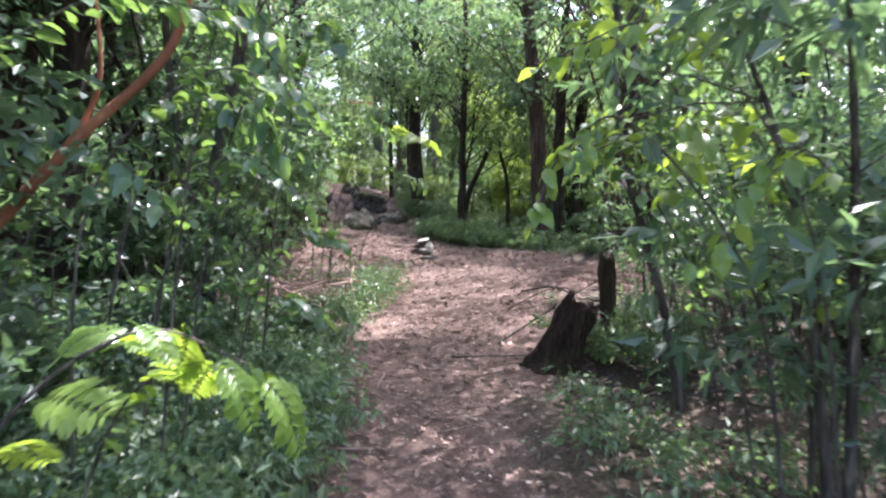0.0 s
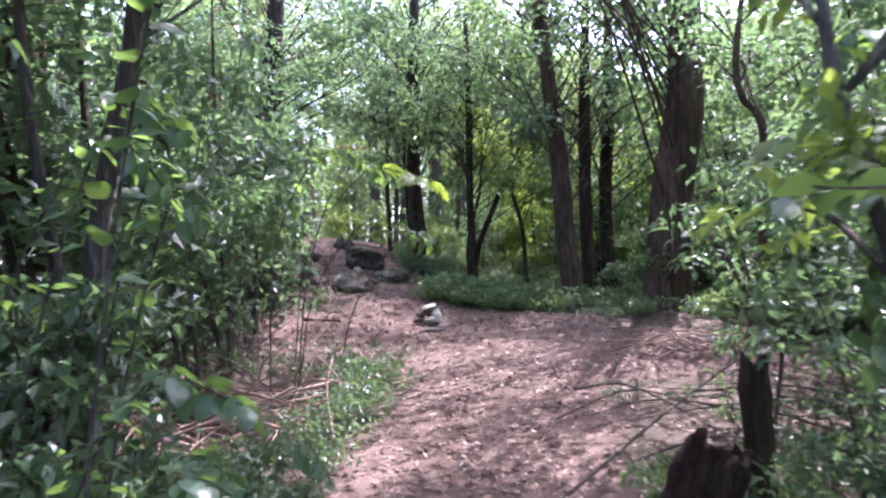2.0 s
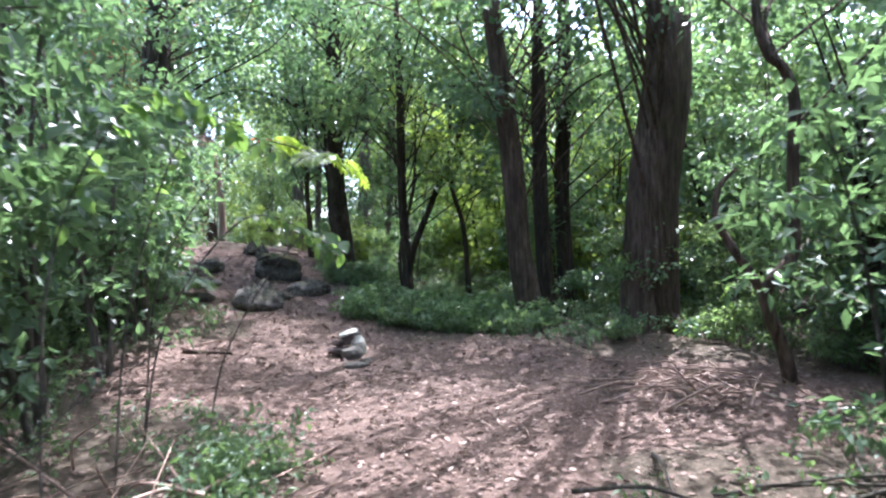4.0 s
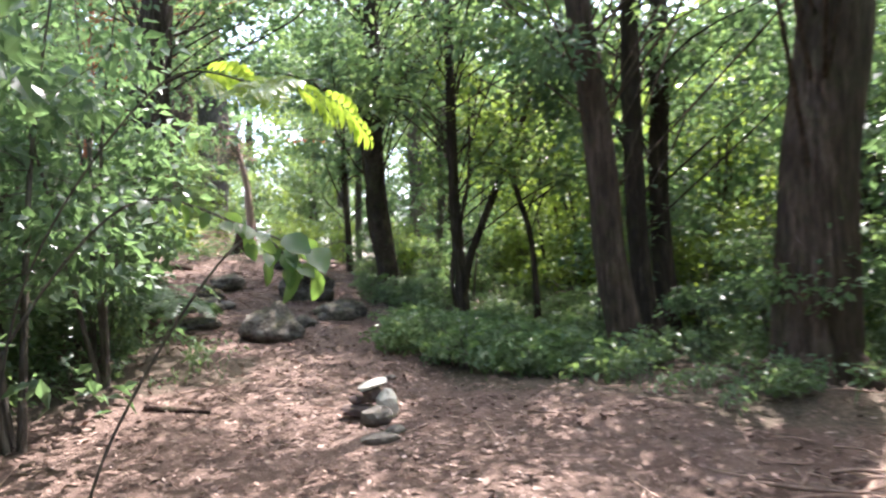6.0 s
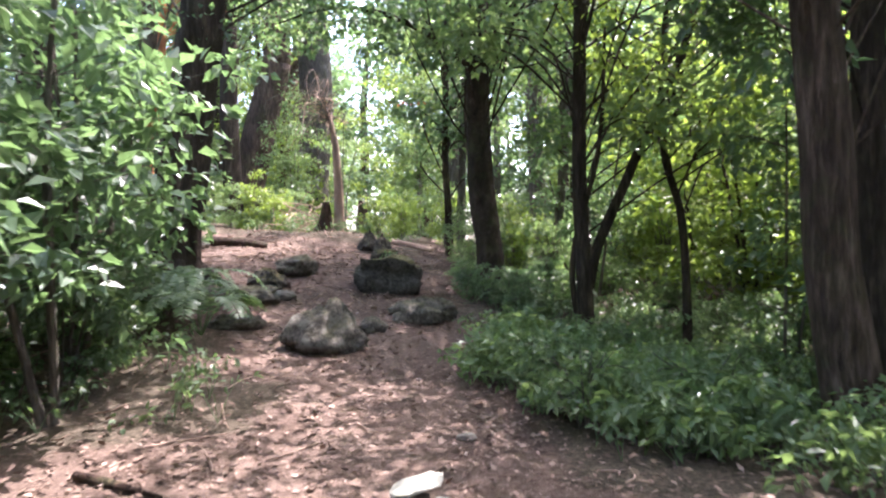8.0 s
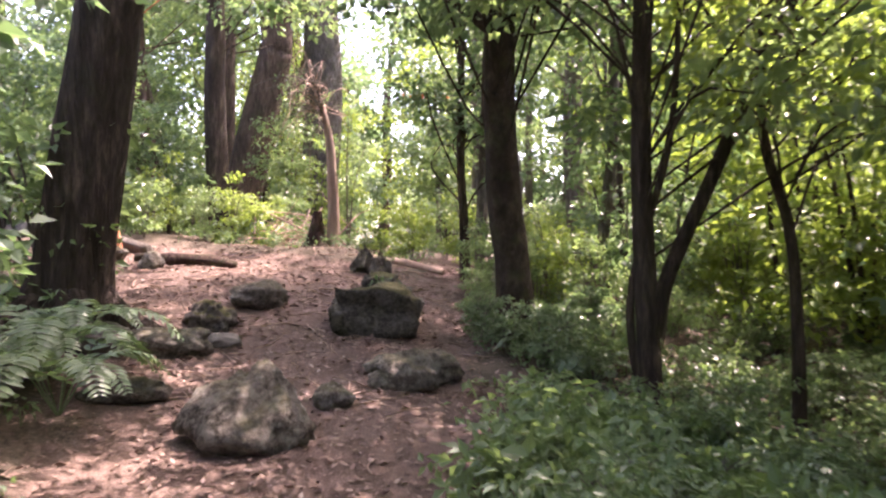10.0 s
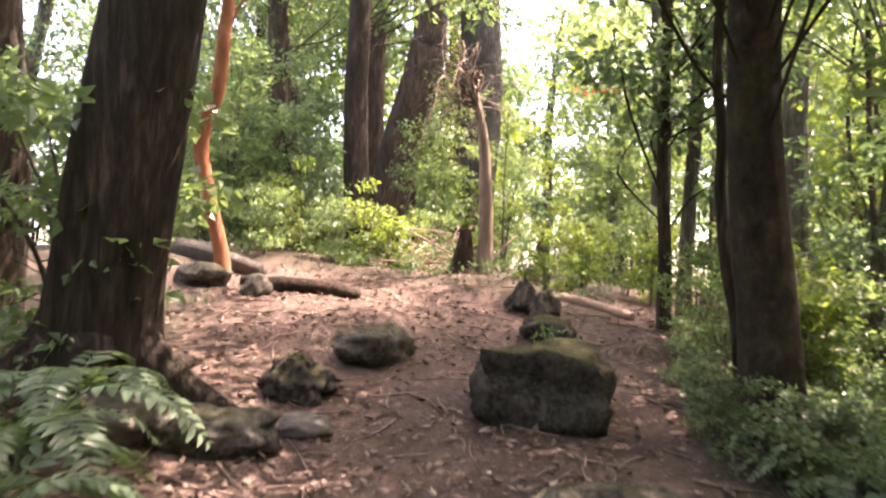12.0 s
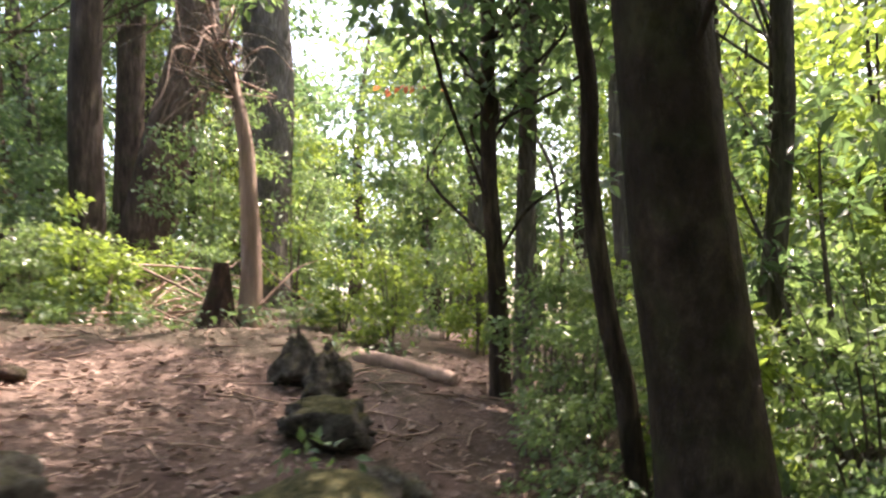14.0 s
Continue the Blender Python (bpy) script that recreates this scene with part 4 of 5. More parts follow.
# arching shoots with broad leaves that hang over the path
def one_leaf(name, mat, width, pinnate=False):
    g = Geo()
    if pinnate:
        line = spline([(0, 0, 0), (0, 0.5, 0.06), (0, 1, -0.12)], 13)
        tube(g, line, [0.012, 0.004], 4)
        pinnae(g, line, 0.36, np.random.RandomState(3), 3, 0.36)
    else:
        u, c = np.meshgrid(np.linspace(0, 1, 8), np.linspace(-1, 1, 5), indexing="ij")
        half = width * 0.5 * np.sin(math.pi * u ** 0.75) ** 0.8 * (1 + 0.05 * np.sin(u * 25))
        v = np.stack([c * half, 0.1 + 0.9 * u, 0.16 * np.abs(c) * half - 0.2 * u ** 2 + 0.02 * np.sin(9 * u) * c], -1)
        a = (np.arange(7)[:, None] * 5 + np.arange(4)[None]).ravel()
        g.put(v.reshape(-1, 3), np.stack([a, a + 1, a + 6, a + 5], -1))
        tube(g, spline([(0, 0, 0.0), (0, 0.1, 0)], 2), [0.012, 0.01], 4)
    return g.mesh(name, mat, not pinnate)


LEAF_MESHES = {"broad": one_leaf("leaf", LEAF_BROAD, 0.62), "bright": one_leaf("leaf", LEAF_BRIGHT, 0.5), "dry": one_leaf("leaf", LEAF_DRY, 0.5), "pinnate": one_leaf("leaf", LEAF_BRIGHT, 0.4, True), "dark": one_leaf("leaf", LEAF_BROAD, 0.48)}


def shoot(points, count, size, kind, label, seed, start=0.4, hang=25, name="arching_sapling", thick=0.008):
    """A thin arching stem with broad leaves, each leaf a part."""
    rng = np.random.RandomState(seed)
    x, y, _ = points[0]
    foot = np.array([x, y, z_at(x, y) - 0.05])
    base = tagged(new(name), label, "sapling", "arching shoots over the path")
    base.location = foot
    pts = [np.zeros(3)] + [np.array(p) - foot for p in points[1:]]
    line = spline(pts, 30)
    part("stem", tube(Geo(), line, [thick, thick * 0.7, 0.003], 6).mesh("stem", BARK_GREY), base)
    d = unit(np.gradient(line, axis=0))
    if kind != "pinnate":
        count, size = int(count * 1.5), size * 0.8
    for k in range(count):
        u = start + (1 - start) * (k + rng.uniform(0, 0.8)) / count
        i = min(29, int(u * 29.99))
        side = np.cross(d[i], [0, 0, 1.0]) * (1 if k % 2 else -1)
        v = unit(side * rng.uniform(0.5, 1.2) + d[i] * rng.uniform(0.2, 0.9) + [0, 0, rng.uniform(-0.5, 0.15)])
        yaw = math.degrees(math.atan2(-v[0], v[1]))
        pitch = math.degrees(math.asin(v[2])) - rng.uniform(0, hang)
        o = line[i] + rng.normal(size=3) * 0.02
        L = size * rng.uniform(0.7, 1.25)
        part("leaf", LEAF_MESHES[kind], base, where=pose(*o, pitch, rng.uniform(-35, 35), yaw) @ Matrix.Scale(L, 4))
    return base


shoot([(-1.5, 1.9, 0), (-1.3, 1.95, 0.8), (-0.9, 2.05, 1.15), (-0.62, 2.3, 1.0)], 10, 0.27, "pinnate", "arching shoot with bright green feathery leaves", 1, 0.35)
shoot([(-1.4, 2.5, 0), (-1.2, 2.5, 0.7), (-0.95, 2.5, 0.95), (-0.6, 2.7, 0.85)], 20, 0.15, "bright", "arching shoot with bright green leaves", 2, 0.3)
shoot([(1.35, 2.7, 0), (1.2, 2.75, 1.2), (0.75, 2.85, 1.85), (0.45, 2.65, 1.72), (0.33, 2.58, 1.5)], 26, 0.11, "bright", "sapling with a drooping row of bright leaves", 3, 0.45)
shoot([(1.45, 2.5, 0), (1.3, 2.5, 1.4), (0.8, 2.4, 2.1), (0.3, 2.35, 1.98)], 22, 0.13, "bright", "sapling arching overhead with bright green leaves", 4, 0.45)
shoot([(1.5, 3.3, 0), (1.3, 3.3, 1.2), (0.95, 3.35, 1.8), (0.62, 3.4, 1.75)], 30, 0.12, "broad", "leafy sapling beside the path", 5, 0.3)
shoot([(1.7, 4.1, 0), (1.5, 4.1, 1.0), (1.1, 4.1, 1.7), (0.72, 4.2, 1.8)], 26, 0.13, "broad", "leafy sapling with large green leaves", 6, 0.3)
shoot([(-1.6, 3.0, 0), (-1.5, 3.0, 1.5), (-1.0, 3.1, 2.1), (-0.55, 3.2, 1.95)], 30, 0.13, "broad", "dark leafy branch arching over the path", 7, 0.35)
shoot([(-1.5, 3.4, 0), (-1.3, 3.3, 1.2), (-0.95, 3.2, 1.75), (-0.6, 3.15, 1.55)], 26, 0.12, "dark", "sapling with drooping dark leaves", 8, 0.3)
shoot([(-1.9, 2.3, 0), (-1.8, 2.4, 1.6), (-1.3, 2.5, 2.2), (-0.8, 2.7, 2.25)], 34, 0.13, "dark", "tall sapling with dark green leaves", 9, 0.35)
shoot([(-1.5, 5.0, 0), (-1.3, 4.9, 0.9), (-0.95, 4.7, 1.35), (-0.65, 4.6, 1.3)], 24, 0.13, "broad", "shoot with broad dark green leaves", 10, 0.3)
shoot([(-1.6, 8.6, 0), (-1.5, 8.6, 1.8), (-1.1, 8.7, 2.6), (-0.6, 8.7, 2.45)], 34, 0.12, "broad", "sapling with hanging leaves over the clearing", 11, 0.4, 60)
shoot([(-1.5, 9.2, 0), (-1.35, 9.2, 1.6), (-0.95, 9.1, 2.55), (-0.5, 9.0, 2.4)], 26, 0.11, "dark", "sapling with hanging dark leaves", 12, 0.45, 60)
shoot([(-1.9, 11.0, 0), (-1.7, 11.0, 1.8), (-1.0, 10.9, 2.7), (-0.5, 10.8, 2.66), (-0.2, 10.42, 2.56)], 8, 0.29, "pinnate", "arching shoot with feathery bright leaves", 13, 0.5)
shoot([(-1.7, 10.3, 0), (-1.5, 10.35, 1.4), (-0.95, 10.35, 2.1), (-0.5, 10.36, 2.02), (-0.3, 10.38, 1.85)], 20, 0.11, "broad", "thin branch with rounded leaves over the path", 14, 0.5, 50)

shoot([(-1.3, 10.5, 0), (-1.1, 10.5, 1.2), (-0.56, 10.45, 1.95), (-0.25, 10.43, 1.89)], 5, 0.2, "broad", "thin branch ending in a few large leaves", 15, 0.8, 50)
shoot([(-1.2, 26.4, 0), (-1.3, 26.4, 4.4), (-2.3, 26.5, 5.4), (-3.5, 26.6, 5.6)], 12, 0.16, "dry", "thin dead branch with a few red-brown leaves", 16, 0.75, 40, "dead_sapling", 0.03)

# leafy saplings crowding both sides of the first stretch
crowd = np.random.RandomState(31)
for k in range(17):
    y, out, top = crowd.uniform(2.3, 6.8), crowd.uniform(0.5, 1.3), crowd.uniform(1.5, 2.7)
    tip = max(0.5 + crowd.uniform(0, 0.7), 0.2 * y + 0.35)
    shoot([(tip + out, y, 0), (tip + out * 0.8, y + 0.1, top * 0.6), (tip + out * 0.35, y, top), (tip, y - 0.15, top - crowd.uniform(0.1, 0.45))], 26, crowd.uniform(0.12, 0.17), ("bright", "broad", "broad", "bright", "broad")[k % 5],
          ("sapling with bright green leaves crowding the path", "leafy sapling with broad mid-green leaves", "leafy sapling with broad mid-green leaves", "sapling with bright green leaves crowding the path", "leafy sapling with broad mid-green leaves")[k % 5], 40 + k, 0.3, 40)
for k in range(12):
    y, out, top = crowd.uniform(2.4, 5.6), crowd.uniform(0.5, 1.2), crowd.uniform(1.7, 2.7)
    tip = 0.6 + crowd.uniform(0, 0.8)
    shoot([(-tip - out, y, 0), (-tip - out * 0.8, y + 0.1, top * 0.6), (-tip - out * 0.35, y, top), (-tip, y - 0.15, top - crowd.uniform(0.05, 0.3))], 26, crowd.uniform(0.12, 0.16), "dark" if k % 3 else "broad",
          "sapling with broad dark leaves leaning over the path", 70 + k, 0.35, 45)
for k, (x, y, z) in enumerate(((-1.0, 5.6, 0.8), (-1.25, 6.2, 0.75), (-1.0, 6.9, 0.6), (-1.55, 5.4, 1.0), (-1.5, 11.3, 0.5), (-1.9, 11.8, 0.45), (-1.45, 11.0, 0.35))):
    shoot([(x - 0.5, y, 0), (x - 0.4, y, z * 0.7), (x - 0.15, y, z), (x + 0.1, y - 0.05, z * 0.85)], 16, 0.17, "broad", "low sapling with broad dark green leaves", 90 + k, 0.25, 30)

for k, (x, y, z) in enumerate(((3.3, 12.5, 0.95), (3.7, 12.3, 1.3), (4.0, 12.0, 0.8), (2.6, 12.9, 0.6), (3.5, 12.0, 0.55))):
    shoot([(x + 0.15, y + 0.2, 0), (x + 0.1, y + 0.15, z * 0.6), (x, y, z), (x - 0.2, y - 0.15, z * 0.92)], 22, 0.11, "broad", "young shrub with pale shining leaves by a thick trunk", 110 + k, 0.3, 25)
shoot([(3.3, 11.5, 0), (3.25, 11.45, 0.12), (3.1, 11.4, 0.2), (2.9, 11.35, 0.14)], 14, 0.13, "dry", "withered orange-brown shoot on the litter", 118, 0.1, 20, "withered_shoot")

# ferns at the foot of the thick tree
for k, (x, y, L) in enumerate(((-3.15, 16.75, 0.75), (-3.6, 17.25, 0.8), (-4.0, 16.6, 0.7), (-3.9, 17.75, 0.6), (0.1, 19.3, 0.5), (0.35, 20.3, 0.55), (-0.35, 19.4, 0.4), (1.1, 17.4, 0.5))):
    fr = fern(90 + k, 11, L, LEAF_HERB, "arching green fern in shade")
    fr.location = (x, y, z_at(x, y))

# ---- rocks ----


def rock(name, x, y, size, turn, seed, label, mat=None, sink=0.25, rough=0.16, square=0.0, z=None, category="rock", detail=4, tilt=(0, 0), group="", smooth=True, peak=0.0):
    """A weathered boulder: size is its width, depth and height above the ground."""
    bm = bmesh.new()
    bmesh.ops.create_icosphere(bm, subdivisions=detail, radius=1)
    off = Vector((seed * 3.7, seed * 1.3, seed * 2.1))
    for v in bm.verts:
        p = v.co.copy()
        if square:
            m = max(abs(p.x), abs(p.y), abs(p.z))
            p = p.lerp(p / m * 0.8, square)
        k = 1 + rough * 1.6 * noise.noise(p * 1.3 + off) + rough * 0.8 * noise.noise(p * 3.1 + off) + rough * 0.35 * noise.noise(p * 8 + off)
        p = p * k
        taper = 1 - peak * max(0.0, p.z + 0.3) / 1.3
        v.co = (p.x * taper * size[0] / 2, p.y * taper * size[1] / 2, p.z * size[2] / 2)
    me = bpy.data.meshes.new(name)
    bm.to_mesh(me)
    bm.free()
    me.polygons.foreach_set("use_smooth", np.full(len(me.polygons), smooth))
    me.materials.append(mat or ROCK)
    ob = new(name, me)
    zz = z if z is not None else z_at(x, y) + size[2] * (0.5 - sink)
    ob.matrix_basis = pose(x, y, zz, tilt[0], tilt[1], turn)
    return tagged(ob, label, category, group)


rock("rock", -1.98, 16.97, (0.82, 0.68, 0.58), 15, 1, "peaked grey boulder with pale lichen patches", rough=0.26, peak=0.55)
rock("rock", -1.68, 17.62, (0.3, 0.26, 0.2), 40, 2, "small flat grey stone on the path")
rock("rock", -1.3, 18.35, (0.75, 0.5, 0.36), 5, 3, "low weathered grey rock half sunk in litter", rough=0.3, peak=0.25)
rock("rock", -2.02, 19.75, (0.98, 0.9, 0.62), 20, 4, "large blocky moss-covered boulder with a flat top", square=0.75, rough=0.17, mat=MOSSY)
rock("rock", -3.42, 19.1, (0.46, 0.4, 0.36), 0, 5, "dark angular rock in leaf litter", rough=0.34, mat=MOSSY, peak=0.4)
rock("rock", -3.3, 18.15, (0.75, 0.45, 0.26), 30, 6, "low dark lichen-spotted rock", rough=0.22)
rock("rock", -3.05, 18.6, (0.3, 0.26, 0.16), 30, 16, "small pale grey stone beside a darker rock", STONE_GREY)
rock("rock", -3.4, 20.0, (0.6, 0.45, 0.34), 60, 7, "lumpy grey rock with moss", rough=0.25)
rock("rock", -3.0, 17.2, (0.55, 0.35, 0.2), 20, 8, "low flat brown rock in leaf litter", rough=0.2)
rock("rock", -2.45, 21.45, (0.56, 0.4, 0.3), 10, 9, "dark jagged rock at the edge of the rise", rough=0.34, mat=MOSSY)
rock("rock", -2.72, 22.2, (0.4, 0.3, 0.46), 70, 10, "dark jagged rock like a broken root", rough=0.4, mat=MOSSY, peak=0.7)
rock("rock", -2.98, 22.3, (0.36, 0.26, 0.46), 20, 41, "dark upright splinter of rock beside another", rough=0.4, mat=MOSSY, peak=0.75)
rock("rock", -4.6, 17.3, (0.6, 0.5, 0.35), 70, 11, "mossy rock at the foot of a thick tree")
rock("rock", -6.3, 21.25, (0.6, 0.45, 0.32), 20, 31, "grey weathered rock beside a fallen log")
rock("rock", -5.55, 21.25, (0.34, 0.3, 0.26), 70, 32, "small grey rock beside a fallen log")
rock("rock", -3.75, 17.85, (0.6, 0.45, 0.3), 50, 33, "pale grey rock at the foot of a thick tree", STONE_GREY)
rock("rock", -1.95, 20.75, (0.35, 0.28, 0.2), 15, 37, "small dark stone beside the path", rough=0.3)
rock("rock", -0.35, 14.9, (0.14, 0.1, 0.05), 30, 12, "small pale stone lying on the path", STONE_GREY)

# the little heap of stones in the clearing
cz = z_at(-0.33, 13.45)
CAIRN = dict(category="stone", group="cairn stones", detail=2, smooth=False)
rock("stone", -0.335, 13.22, (0.25, 0.2, 0.16), 10, 21, "rounded grey stone at the front of a small cairn", STONE_GREY, z=cz + 0.045, rough=0.14, **CAIRN)
rock("stone", -0.480, 13.42, (0.31, 0.2, 0.1), -12, 22, "dark brown angular slab low in a small cairn", STONE_BROWN, z=cz + 0.06, rough=0.2, square=0.75, tilt=(4, 5), **CAIRN)
rock("stone", -0.490, 13.44, (0.15, 0.12, 0.08), 25, 26, "small brown wedge of stone in a small cairn", STONE_BROWN, z=cz + 0.14, rough=0.25, square=0.6, **CAIRN)
rock("stone", -0.255, 13.4, (0.18, 0.15, 0.26), 30, 23, "whitish rounded stone leaning on a small cairn", STONE_WHITE, z=cz + 0.1, rough=0.14, square=0.3, tilt=(8, -12), **CAIRN)
rock("stone", -0.390, 13.42, (0.14, 0.13, 0.14), 50, 24, "brown block in the middle of a small cairn", STONE_BROWN, z=cz + 0.175, rough=0.16, square=0.85, **CAIRN)
rock("stone", -0.380, 13.42, (0.27, 0.18, 0.04), 20, 25, "flat pale slab on top of a small cairn", STONE_WHITE, z=cz + 0.258, rough=0.22, square=0.6, tilt=(9, -14), **CAIRN)
rock("stone", -0.275, 12.85, (0.3, 0.2, 0.08), 15, 27, "flat grey stone half buried in the path", STONE_GREY, rough=0.12, sink=0.35, **CAIRN)
rock("stone", -0.185, 13.0, (0.18, 0.14, 0.08), 60, 28, "small pale stone half buried in the path", STONE_GREY, rough=0.15, sink=0.35, **CAIRN)

# ---- stump, dead wood ----


def stump(foot, top, r0, r1, label, seed, mat=None):
    """A rotten stump with a jagged rim."""
    rng = np.random.RandomState(seed)
    line = spline([foot, (np.array(foot) + top) / 2 + [0.0, 0, 0.02], top], 18)
    g = Geo()
    n, sides = len(line), 40
    d = unit(np.gradient(line, axis=0))
    s = unit(np.cross(d, [0, 1.0, 0]))
    w = np.cross(d, s)
    ang = np.linspace(0, 6.283, sides, endpoint=False)
    lump = 1 + 0.1 * np.sin(3 * ang + 1) + 0.09 * np.sin(7 * ang + 2) + rng.uniform(-0.05, 0.05, sides)
    r = np.interp(np.linspace(0, 1, n), [0, 0.25, 1], [r0, r0 * 0.75, r1])
    v = line[:, None] + (r[:, None] * lump)[..., None] * (np.cos(ang)[None, :, None] * s[:, None] + np.sin(ang)[None, :, None] * w[:, None])
    k = min(1.0, r1 / 0.13)
    jag = k * (0.05 * np.sin(2 * ang + 1) + 0.03 * np.sin(5 * ang) + rng.uniform(-0.015, 0.015, sides))
    v[-1] += d[-1] * jag[:, None]
    inner = line[-1] + 0.55 * (v[-1] - line[-1]) - d[-1] * 0.12
    v = np.concatenate([v, inner[None]])
    for a in range(v.shape[0]):
        for b in range(sides):
            q = Vector(v[a, b])
            v[a, b] += k * 0.05 * np.array(noise.noise_vector(q * 5.0)) + k * 0.018 * np.array(noise.noise_vector(q * 17.0))
    i, j = np.meshgrid(np.arange(n), np.arange(sides), indexing="ij")
    a, b = i * sides + j, i * sides + (j + 1) % sides
    g.put(v.reshape(-1, 3), np.stack([a, b, b + sides, a + sides], -1).reshape(-1, 4), np.array([[n * sides + q for q in range(sides)]]))
    return tagged(new("tree_stump", g.mesh("tree_stump", mat or ROT)), label, "stump")


stump((0.93, 6.07, z_at(0.93, 6.07) - 0.1), (1.2, 6.1, 0.72), 0.25, 0.13, "dark rotten leaning stump with moss beside the path", 5)
stump((1.47, 6.27, z_at(1.47, 6.27) - 0.1), (1.44, 6.25, 1.12), 0.085, 0.066, "broken grey-brown post of a dead young tree", 8, BARK_RED)


def dead_log(points, r, label, seed, mat=None, name="fallen_log"):
    rng = np.random.RandomState(seed)
    g = tube(Geo(), spline(points, 22), r, 14, 0.22, rng)
    return tagged(new(name, g.mesh(name, mat or BARK_GREY)), label, "log")


def lying(pts, lift):
    return [(x, y, z_at(x, y) + lift) for x, y in pts]


dead_log(lying([(-9.2, 22.9), (-8.2, 22.5), (-7.2, 22.3), (-6.1, 22.0)], 0.06), [0.17, 0.13, 0.15, 0.09], "weathered pale grey log half sunk in the litter", 1)
dead_log(lying([(-6.0, 21.55), (-5.5, 21.6), (-5.0, 21.75), (-4.6, 21.72)], 0.05), [0.05, 0.12, 0.1, 0.04], "short dark broken log on the litter slope", 4, ROT)
dead_log(lying([(-2.35, 13.88), (-2.15, 13.82), (-1.75, 13.7)], 0.02), [0.035, 0.025, 0.01], "short dark broken branch on the ground", 2, ROT, "fallen_branch")
dead_log(lying([(-2.75, 22.95), (-2.35, 22.85), (-1.95, 22.75)], 0.02), [0.07, 0.065, 0.06], "pale sunlit log lying past the rise", 3, BARK_PALE)


def snag():
    """The dead broken tree on the rise with a bundle of bare twigs at its head."""
    rng = np.random.RandomState(8)
    f = np.array(stand(-4.0, 23.5))
    base = tagged(new("dead_tree"), "broken dead tree with pale peeling stem and bare twigs", "dead tree")
    base.location = f
    main = spline(np.array([(-3.9, 23.55, f[2]), (-3.89, 23.55, 3.05), (-3.91, 23.53, 3.62), (-3.93, 23.5, 4.08), (-4.0, 23.48, 4.49), (-4.08, 23.46, 4.8), (-4.24, 23.45, 5.2)]) - f, 30)
    part("stem", tube(Geo(), main, [0.12, 0.085, 0.075, 0.068, 0.06, 0.05, 0.012], 14, 0.12, rng).mesh("stem", BARK_PALE), base, "pale pinkish dead stem")
    dark = spline(np.array([(-4.13, 23.4, f[2]), (-4.12, 23.4, f[2] + 0.22), (-4.11, 23.4, f[2] + 0.45), (-4.1, 23.4, f[2] + 0.68)]) - f, 16)
    part("stem", tube(Geo(), dark, [0.3, 0.14, 0.1, 0.07], 14, 0.25, rng).mesh("stem", ROT), base, "dark rotten side stem")
    for k in range(90):
        o = main[rng.randint(20, 29)]
        e = o + rng.normal(size=3) * [0.26, 0.22, 0.16] + [-0.24, 0, 0.06]
        g = tube(Geo(), spline([o, (o * 0.6 + e * 0.4) + rng.normal(size=3) * 0.16 + [0, 0, 0.12], e, e + rng.normal(size=3) * [0.16, 0.12, 0.1] + [-0.08, 0, -0.1 - 0.45 * rng.rand()]], 11), [0.01, 0.008, 0.005, 0.002], 4)
        part("twig", g.mesh("twig", BARK_GREY if k % 3 else BARK_PALE), base)
    return base


def brush_pile(x, y, radius, height, count, label, seed, mat):
    """A tangle of dead sticks on the ground."""
    rng = np.random.RandomState(seed)
    base = tagged(new("brush_pile"), label, "brush pile")
    base.location = (x, y, z_at(x, y))
    for _ in range(count):
        a = rng.uniform(0, 6.28)
        o = np.array([rng.normal() * radius * 0.5, rng.normal() * radius * 0.5, rng.uniform(0, height)])
        d = np.array([math.cos(a), math.sin(a), rng.normal() * 0.35]) * rng.uniform(0.3, 0.9) * radius
        lo = [z_at(x + q[0], y + q[1]) - base.location[2] + 0.01 for q in (o - d, o + d)]
        p, q = o - d, o + d
        p[2], q[2] = max(p[2] * rng.rand(), lo[0]), max(q[2], lo[1])
        g = tube(Geo(), spline([p, (p + q) / 2 + rng.normal(size=3) * 0.06 + [0, 0, 0.05], q], 8), [rng.uniform(0.006, 0.018), 0.004], 5)
        part("stick", g.mesh("stick", mat), base)
    return base


brush_pile(-2.6, 7.9, 0.9, 0.5, 46, "tangle of dry pale branches among bushes", 1, BARK_PALE)
brush_pile(-1.9, 8.7, 1.0, 0.45, 60, "tangle of pale dead branches beside the clearing", 7, BARK_PALE)
brush_pile(2.3, 8.2, 1.1, 0.06, 26, "thin scatter of grey sticks on the litter", 8, BARK_GREY)
brush_pile(2.6, 5.4, 1.0, 0.08, 26, "grey dead sticks lying among saplings", 9, BARK_GREY)
brush_pile(2.55, 11.2, 0.55, 0.12, 42, "pale dry stalks on sunlit litter", 10, BARK_PALE)
brush_pile(-3.0, 9.6, 0.9, 0.6, 40, "heap of dead grey branches", 2, BARK_GREY)
brush_pile(-5.0, 24.2, 0.8, 0.7, 44, "dry brown brushwood behind the dead tree", 3, BARK_PALE)
brush_pile(-5.6, 18.7, 0.7, 0.5, 30, "dark broken branches between two trunks", 4, BARK_DARK)
snag()

# ---- litter and undergrowth ----


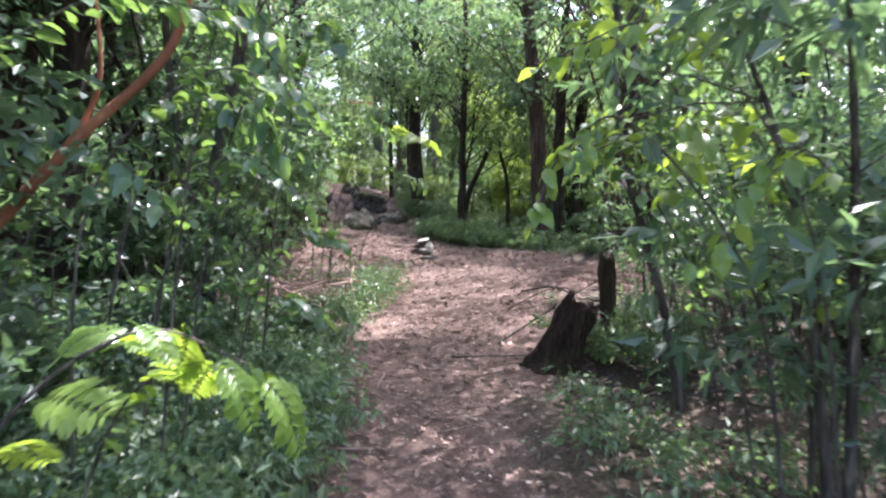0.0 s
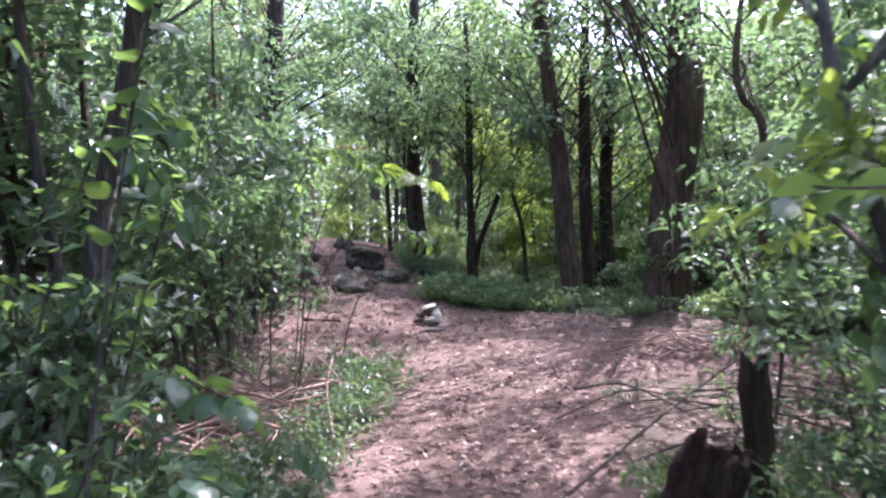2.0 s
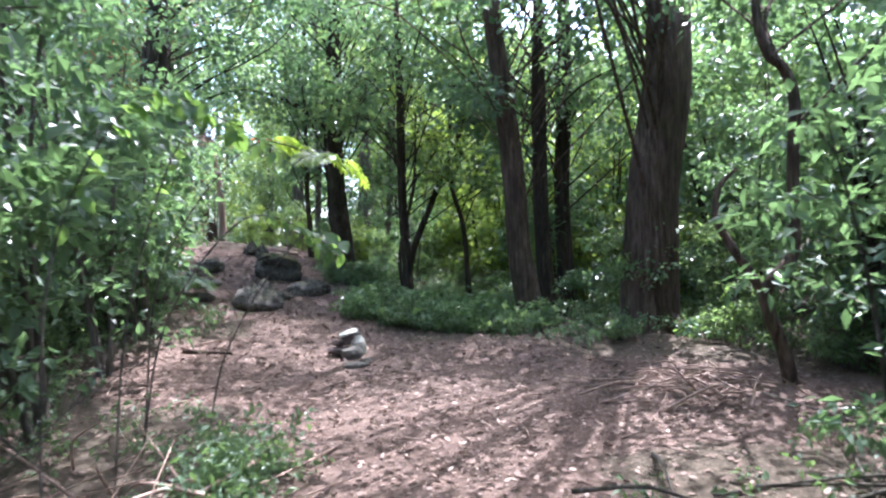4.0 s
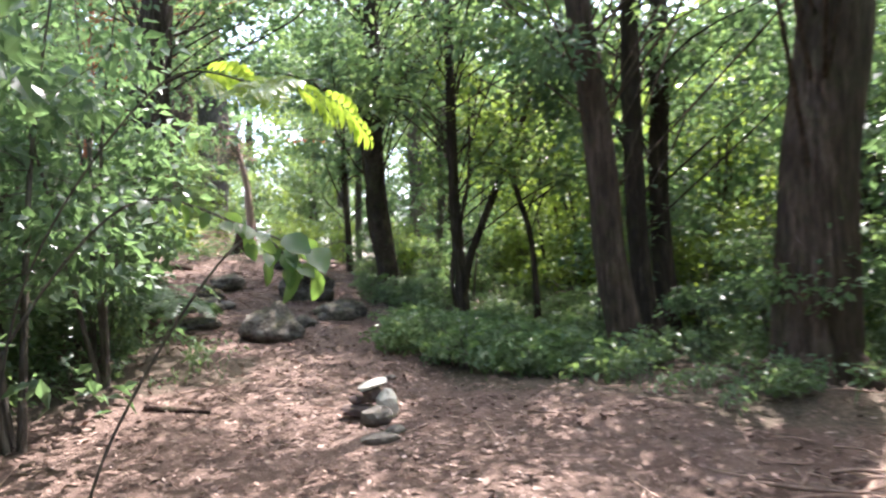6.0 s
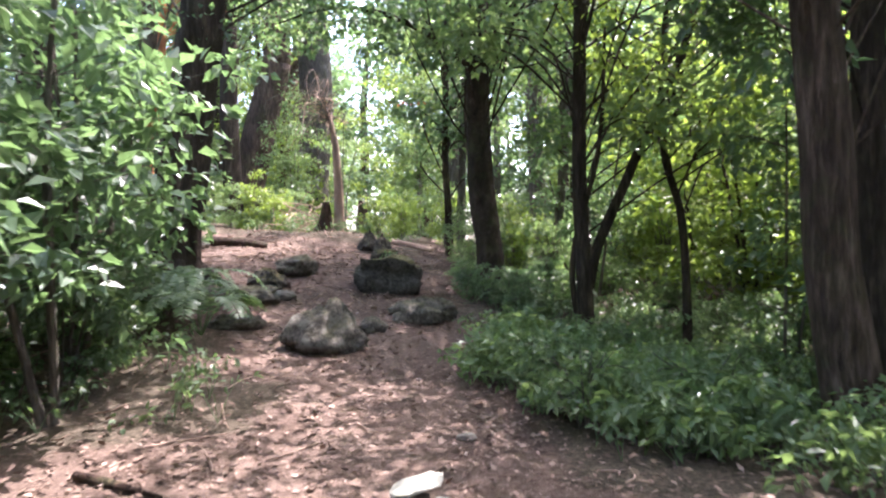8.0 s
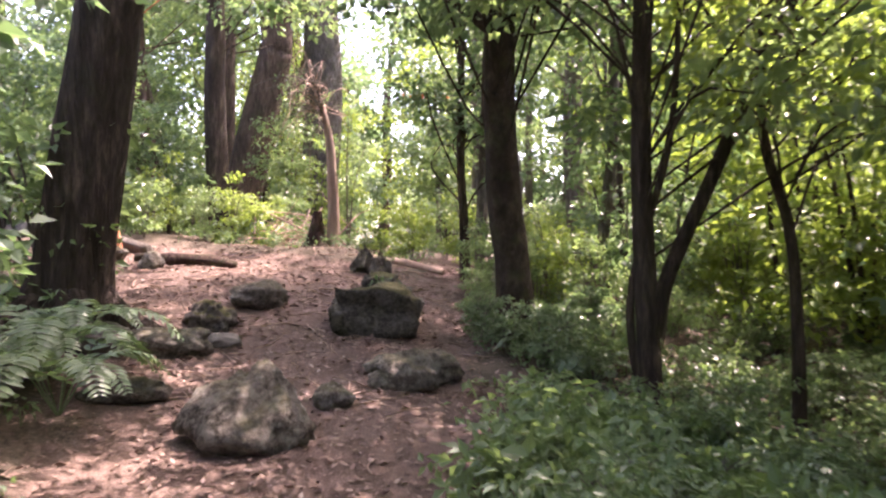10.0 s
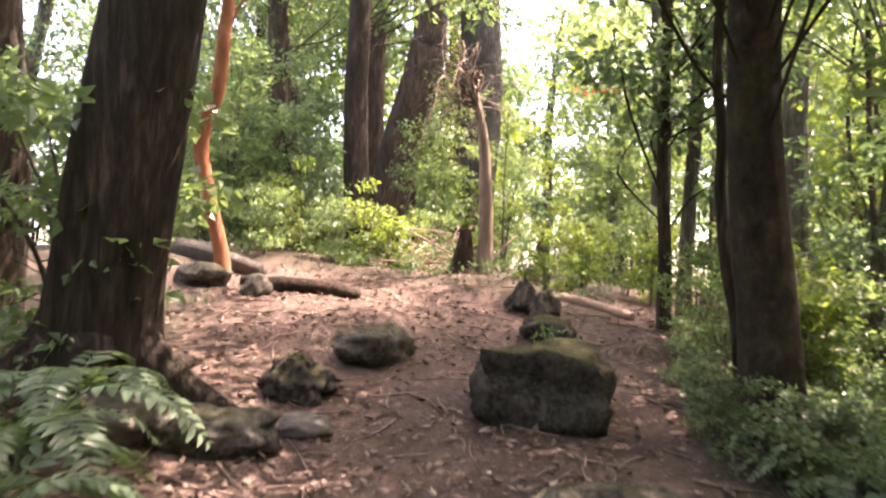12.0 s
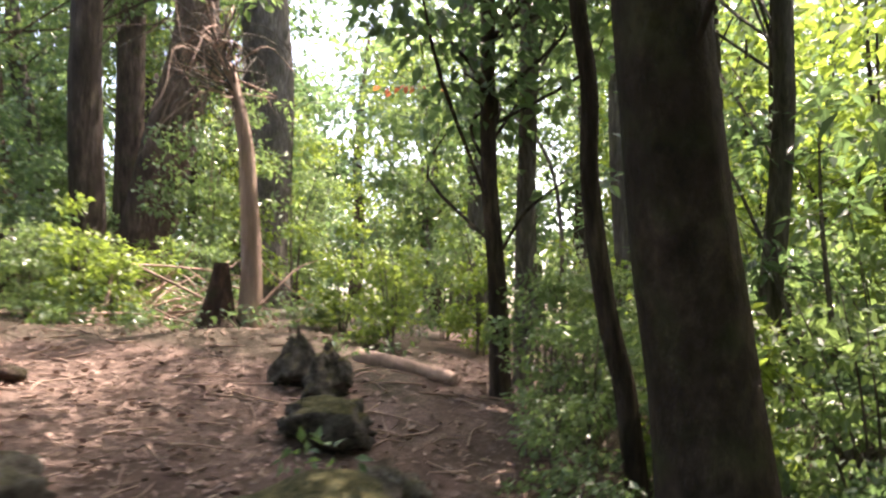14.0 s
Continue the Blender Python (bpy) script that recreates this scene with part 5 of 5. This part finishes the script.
def litter():
    rng = np.random.RandomState(5)
    x, y = rng.uniform(-6.5, 4.2, 190000), rng.uniform(0.6, 24, 190000)
    keep = rng.rand(len(x)) < 0.26 + 0.64 * bare(x, y)
    x, y = x[keep], y[keep]
    n = len(x)
    p = np.stack([x, y, land(x, y) + rng.uniform(0.003, 0.02, n)], 1)
    a = rng.uniform(0, 6.28, n)
    d = np.stack([np.cos(a), np.sin(a), rng.normal(size=n) * 0.25], 1)
    nn = np.stack([rng.normal(size=n) * 0.35, rng.normal(size=n) * 0.35, np.ones(n)], 1)
    L = 0.014 + 0.062 * rng.uniform(0, 1, n) ** 2.0
    g = leaves(Geo(), p, d, nn, L, L * rng.uniform(0.35, 0.65, n), False, -0.1)
    tagged(new("leaf_litter", g.mesh("leaf_litter", LITTER, False)), "dry reddish-brown fallen leaves covering the path", "leaf litter", kind="stuff")
    g = Geo()
    for k in range(620):
        x, y = (rng.uniform(-6, 3.6), rng.uniform(2.5, 23)) if k < 400 else (rng.uniform(-5.5, -1.2), rng.uniform(17.5, 23))
        a, L = rng.uniform(0, 6.28), rng.uniform(0.1, 0.5)
        q = [(x + math.cos(a) * L * u + rng.normal() * 0.02, y + math.sin(a) * L * u + rng.normal() * 0.02) for u in (0, 0.5, 1)]
        tube(g, spline(lying(q, 0.012), 6), [0.007, 0.006, 0.002], 5)
    tagged(new("fallen_twigs", g.mesh("fallen_twigs", BARK_PALE)), "thin dry twigs scattered over the ground", "twigs", kind="stuff")


litter()


def bank(x, y):
    """The leafy bank between the path and the trees beside it."""
    return 13.6 < y < 18.3 and float(np.interp(y, (13.6, 15.3, 16.5, 18.0, 19.5), (1.45, 0.5, -0.5, -0.45, -0.2))) < x < 1.75


def herb_bank():
    """Dense knee-high herbs with broad leaves."""
    rng = np.random.RandomState(16)
    g, count = Geo(), 0
    while count < 460:
        x, y = rng.uniform(-0.6, 2.4), rng.uniform(13.6, 19.5)
        patch = float(wobble(x, y, 1.3, 21))
        if not bank(x, y) or rng.rand() > np.clip((y - 13.7) / 1.6, 0.08, 1) * np.clip(0.75 + 0.8 * patch, 0.15, 1):
            continue
        count += 1
        o, h = np.array([x, y, z_at(x, y)]), rng.uniform(0.1, 0.34) * (1.15 + 0.5 * patch)
        for _ in range(3):
            e = o + [rng.normal() * 0.12, rng.normal() * 0.12, h * rng.uniform(0.5, 1)]
            tube(g, [o, (o + e) / 2 + [0, 0, 0.03], e], [0.003, 0.002], 3, cap=False)
            clump(g, rng, e, 0.12, 8, rng.uniform(0.05, 0.11), False, 0.6, 0.5)
    tagged(new("herb_bank", g.mesh("herb_bank", LEAF_LIGHT, False)), "dense broad-leaved green herbs beside the path", "undergrowth", kind="stuff")


herb_bank()


def undergrowth():
    rng = np.random.RandomState(6)
    g = Geo()
    count = 0
    while count < 2500:
        near = count >= 1500
        x, y = (rng.uniform(-2.6, 3.0), rng.uniform(2.4, 10)) if near else (rng.uniform(-6.5, 6), rng.uniform(1.5, 26))
        if bare(x, y) > (0.3 if near else 0.12) or off_line(x, y) < 0.62 or bank(x, y) or near and (x > 0 and rng.rand() < 0.9 or x < -1.1 and 7 < y) or 0.6 < x < 3.6 and 4.5 < y < 11 and rng.rand() < 0.7:
            continue
        count += 1
        h = rng.uniform(0.05, 0.28 if near and x > 0 else 0.4)
        o = np.array([x, y, z_at(x, y)])
        for _ in range(3):
            e = o + [rng.normal() * 0.1, rng.normal() * 0.1, h * rng.uniform(0.5, 1)]
            tube(g, [o, (o + e) / 2 + [0, 0, 0.03], e], [0.003, 0.002], 3, cap=False)
            clump(g, rng, e, 0.1, 9, 0.06, False, 0.5, 0.6)
    tagged(new("undergrowth", g.mesh("undergrowth", LEAF_HERB, False)), "low green herbs and seedlings beside the path", "undergrowth", kind="stuff")


undergrowth()
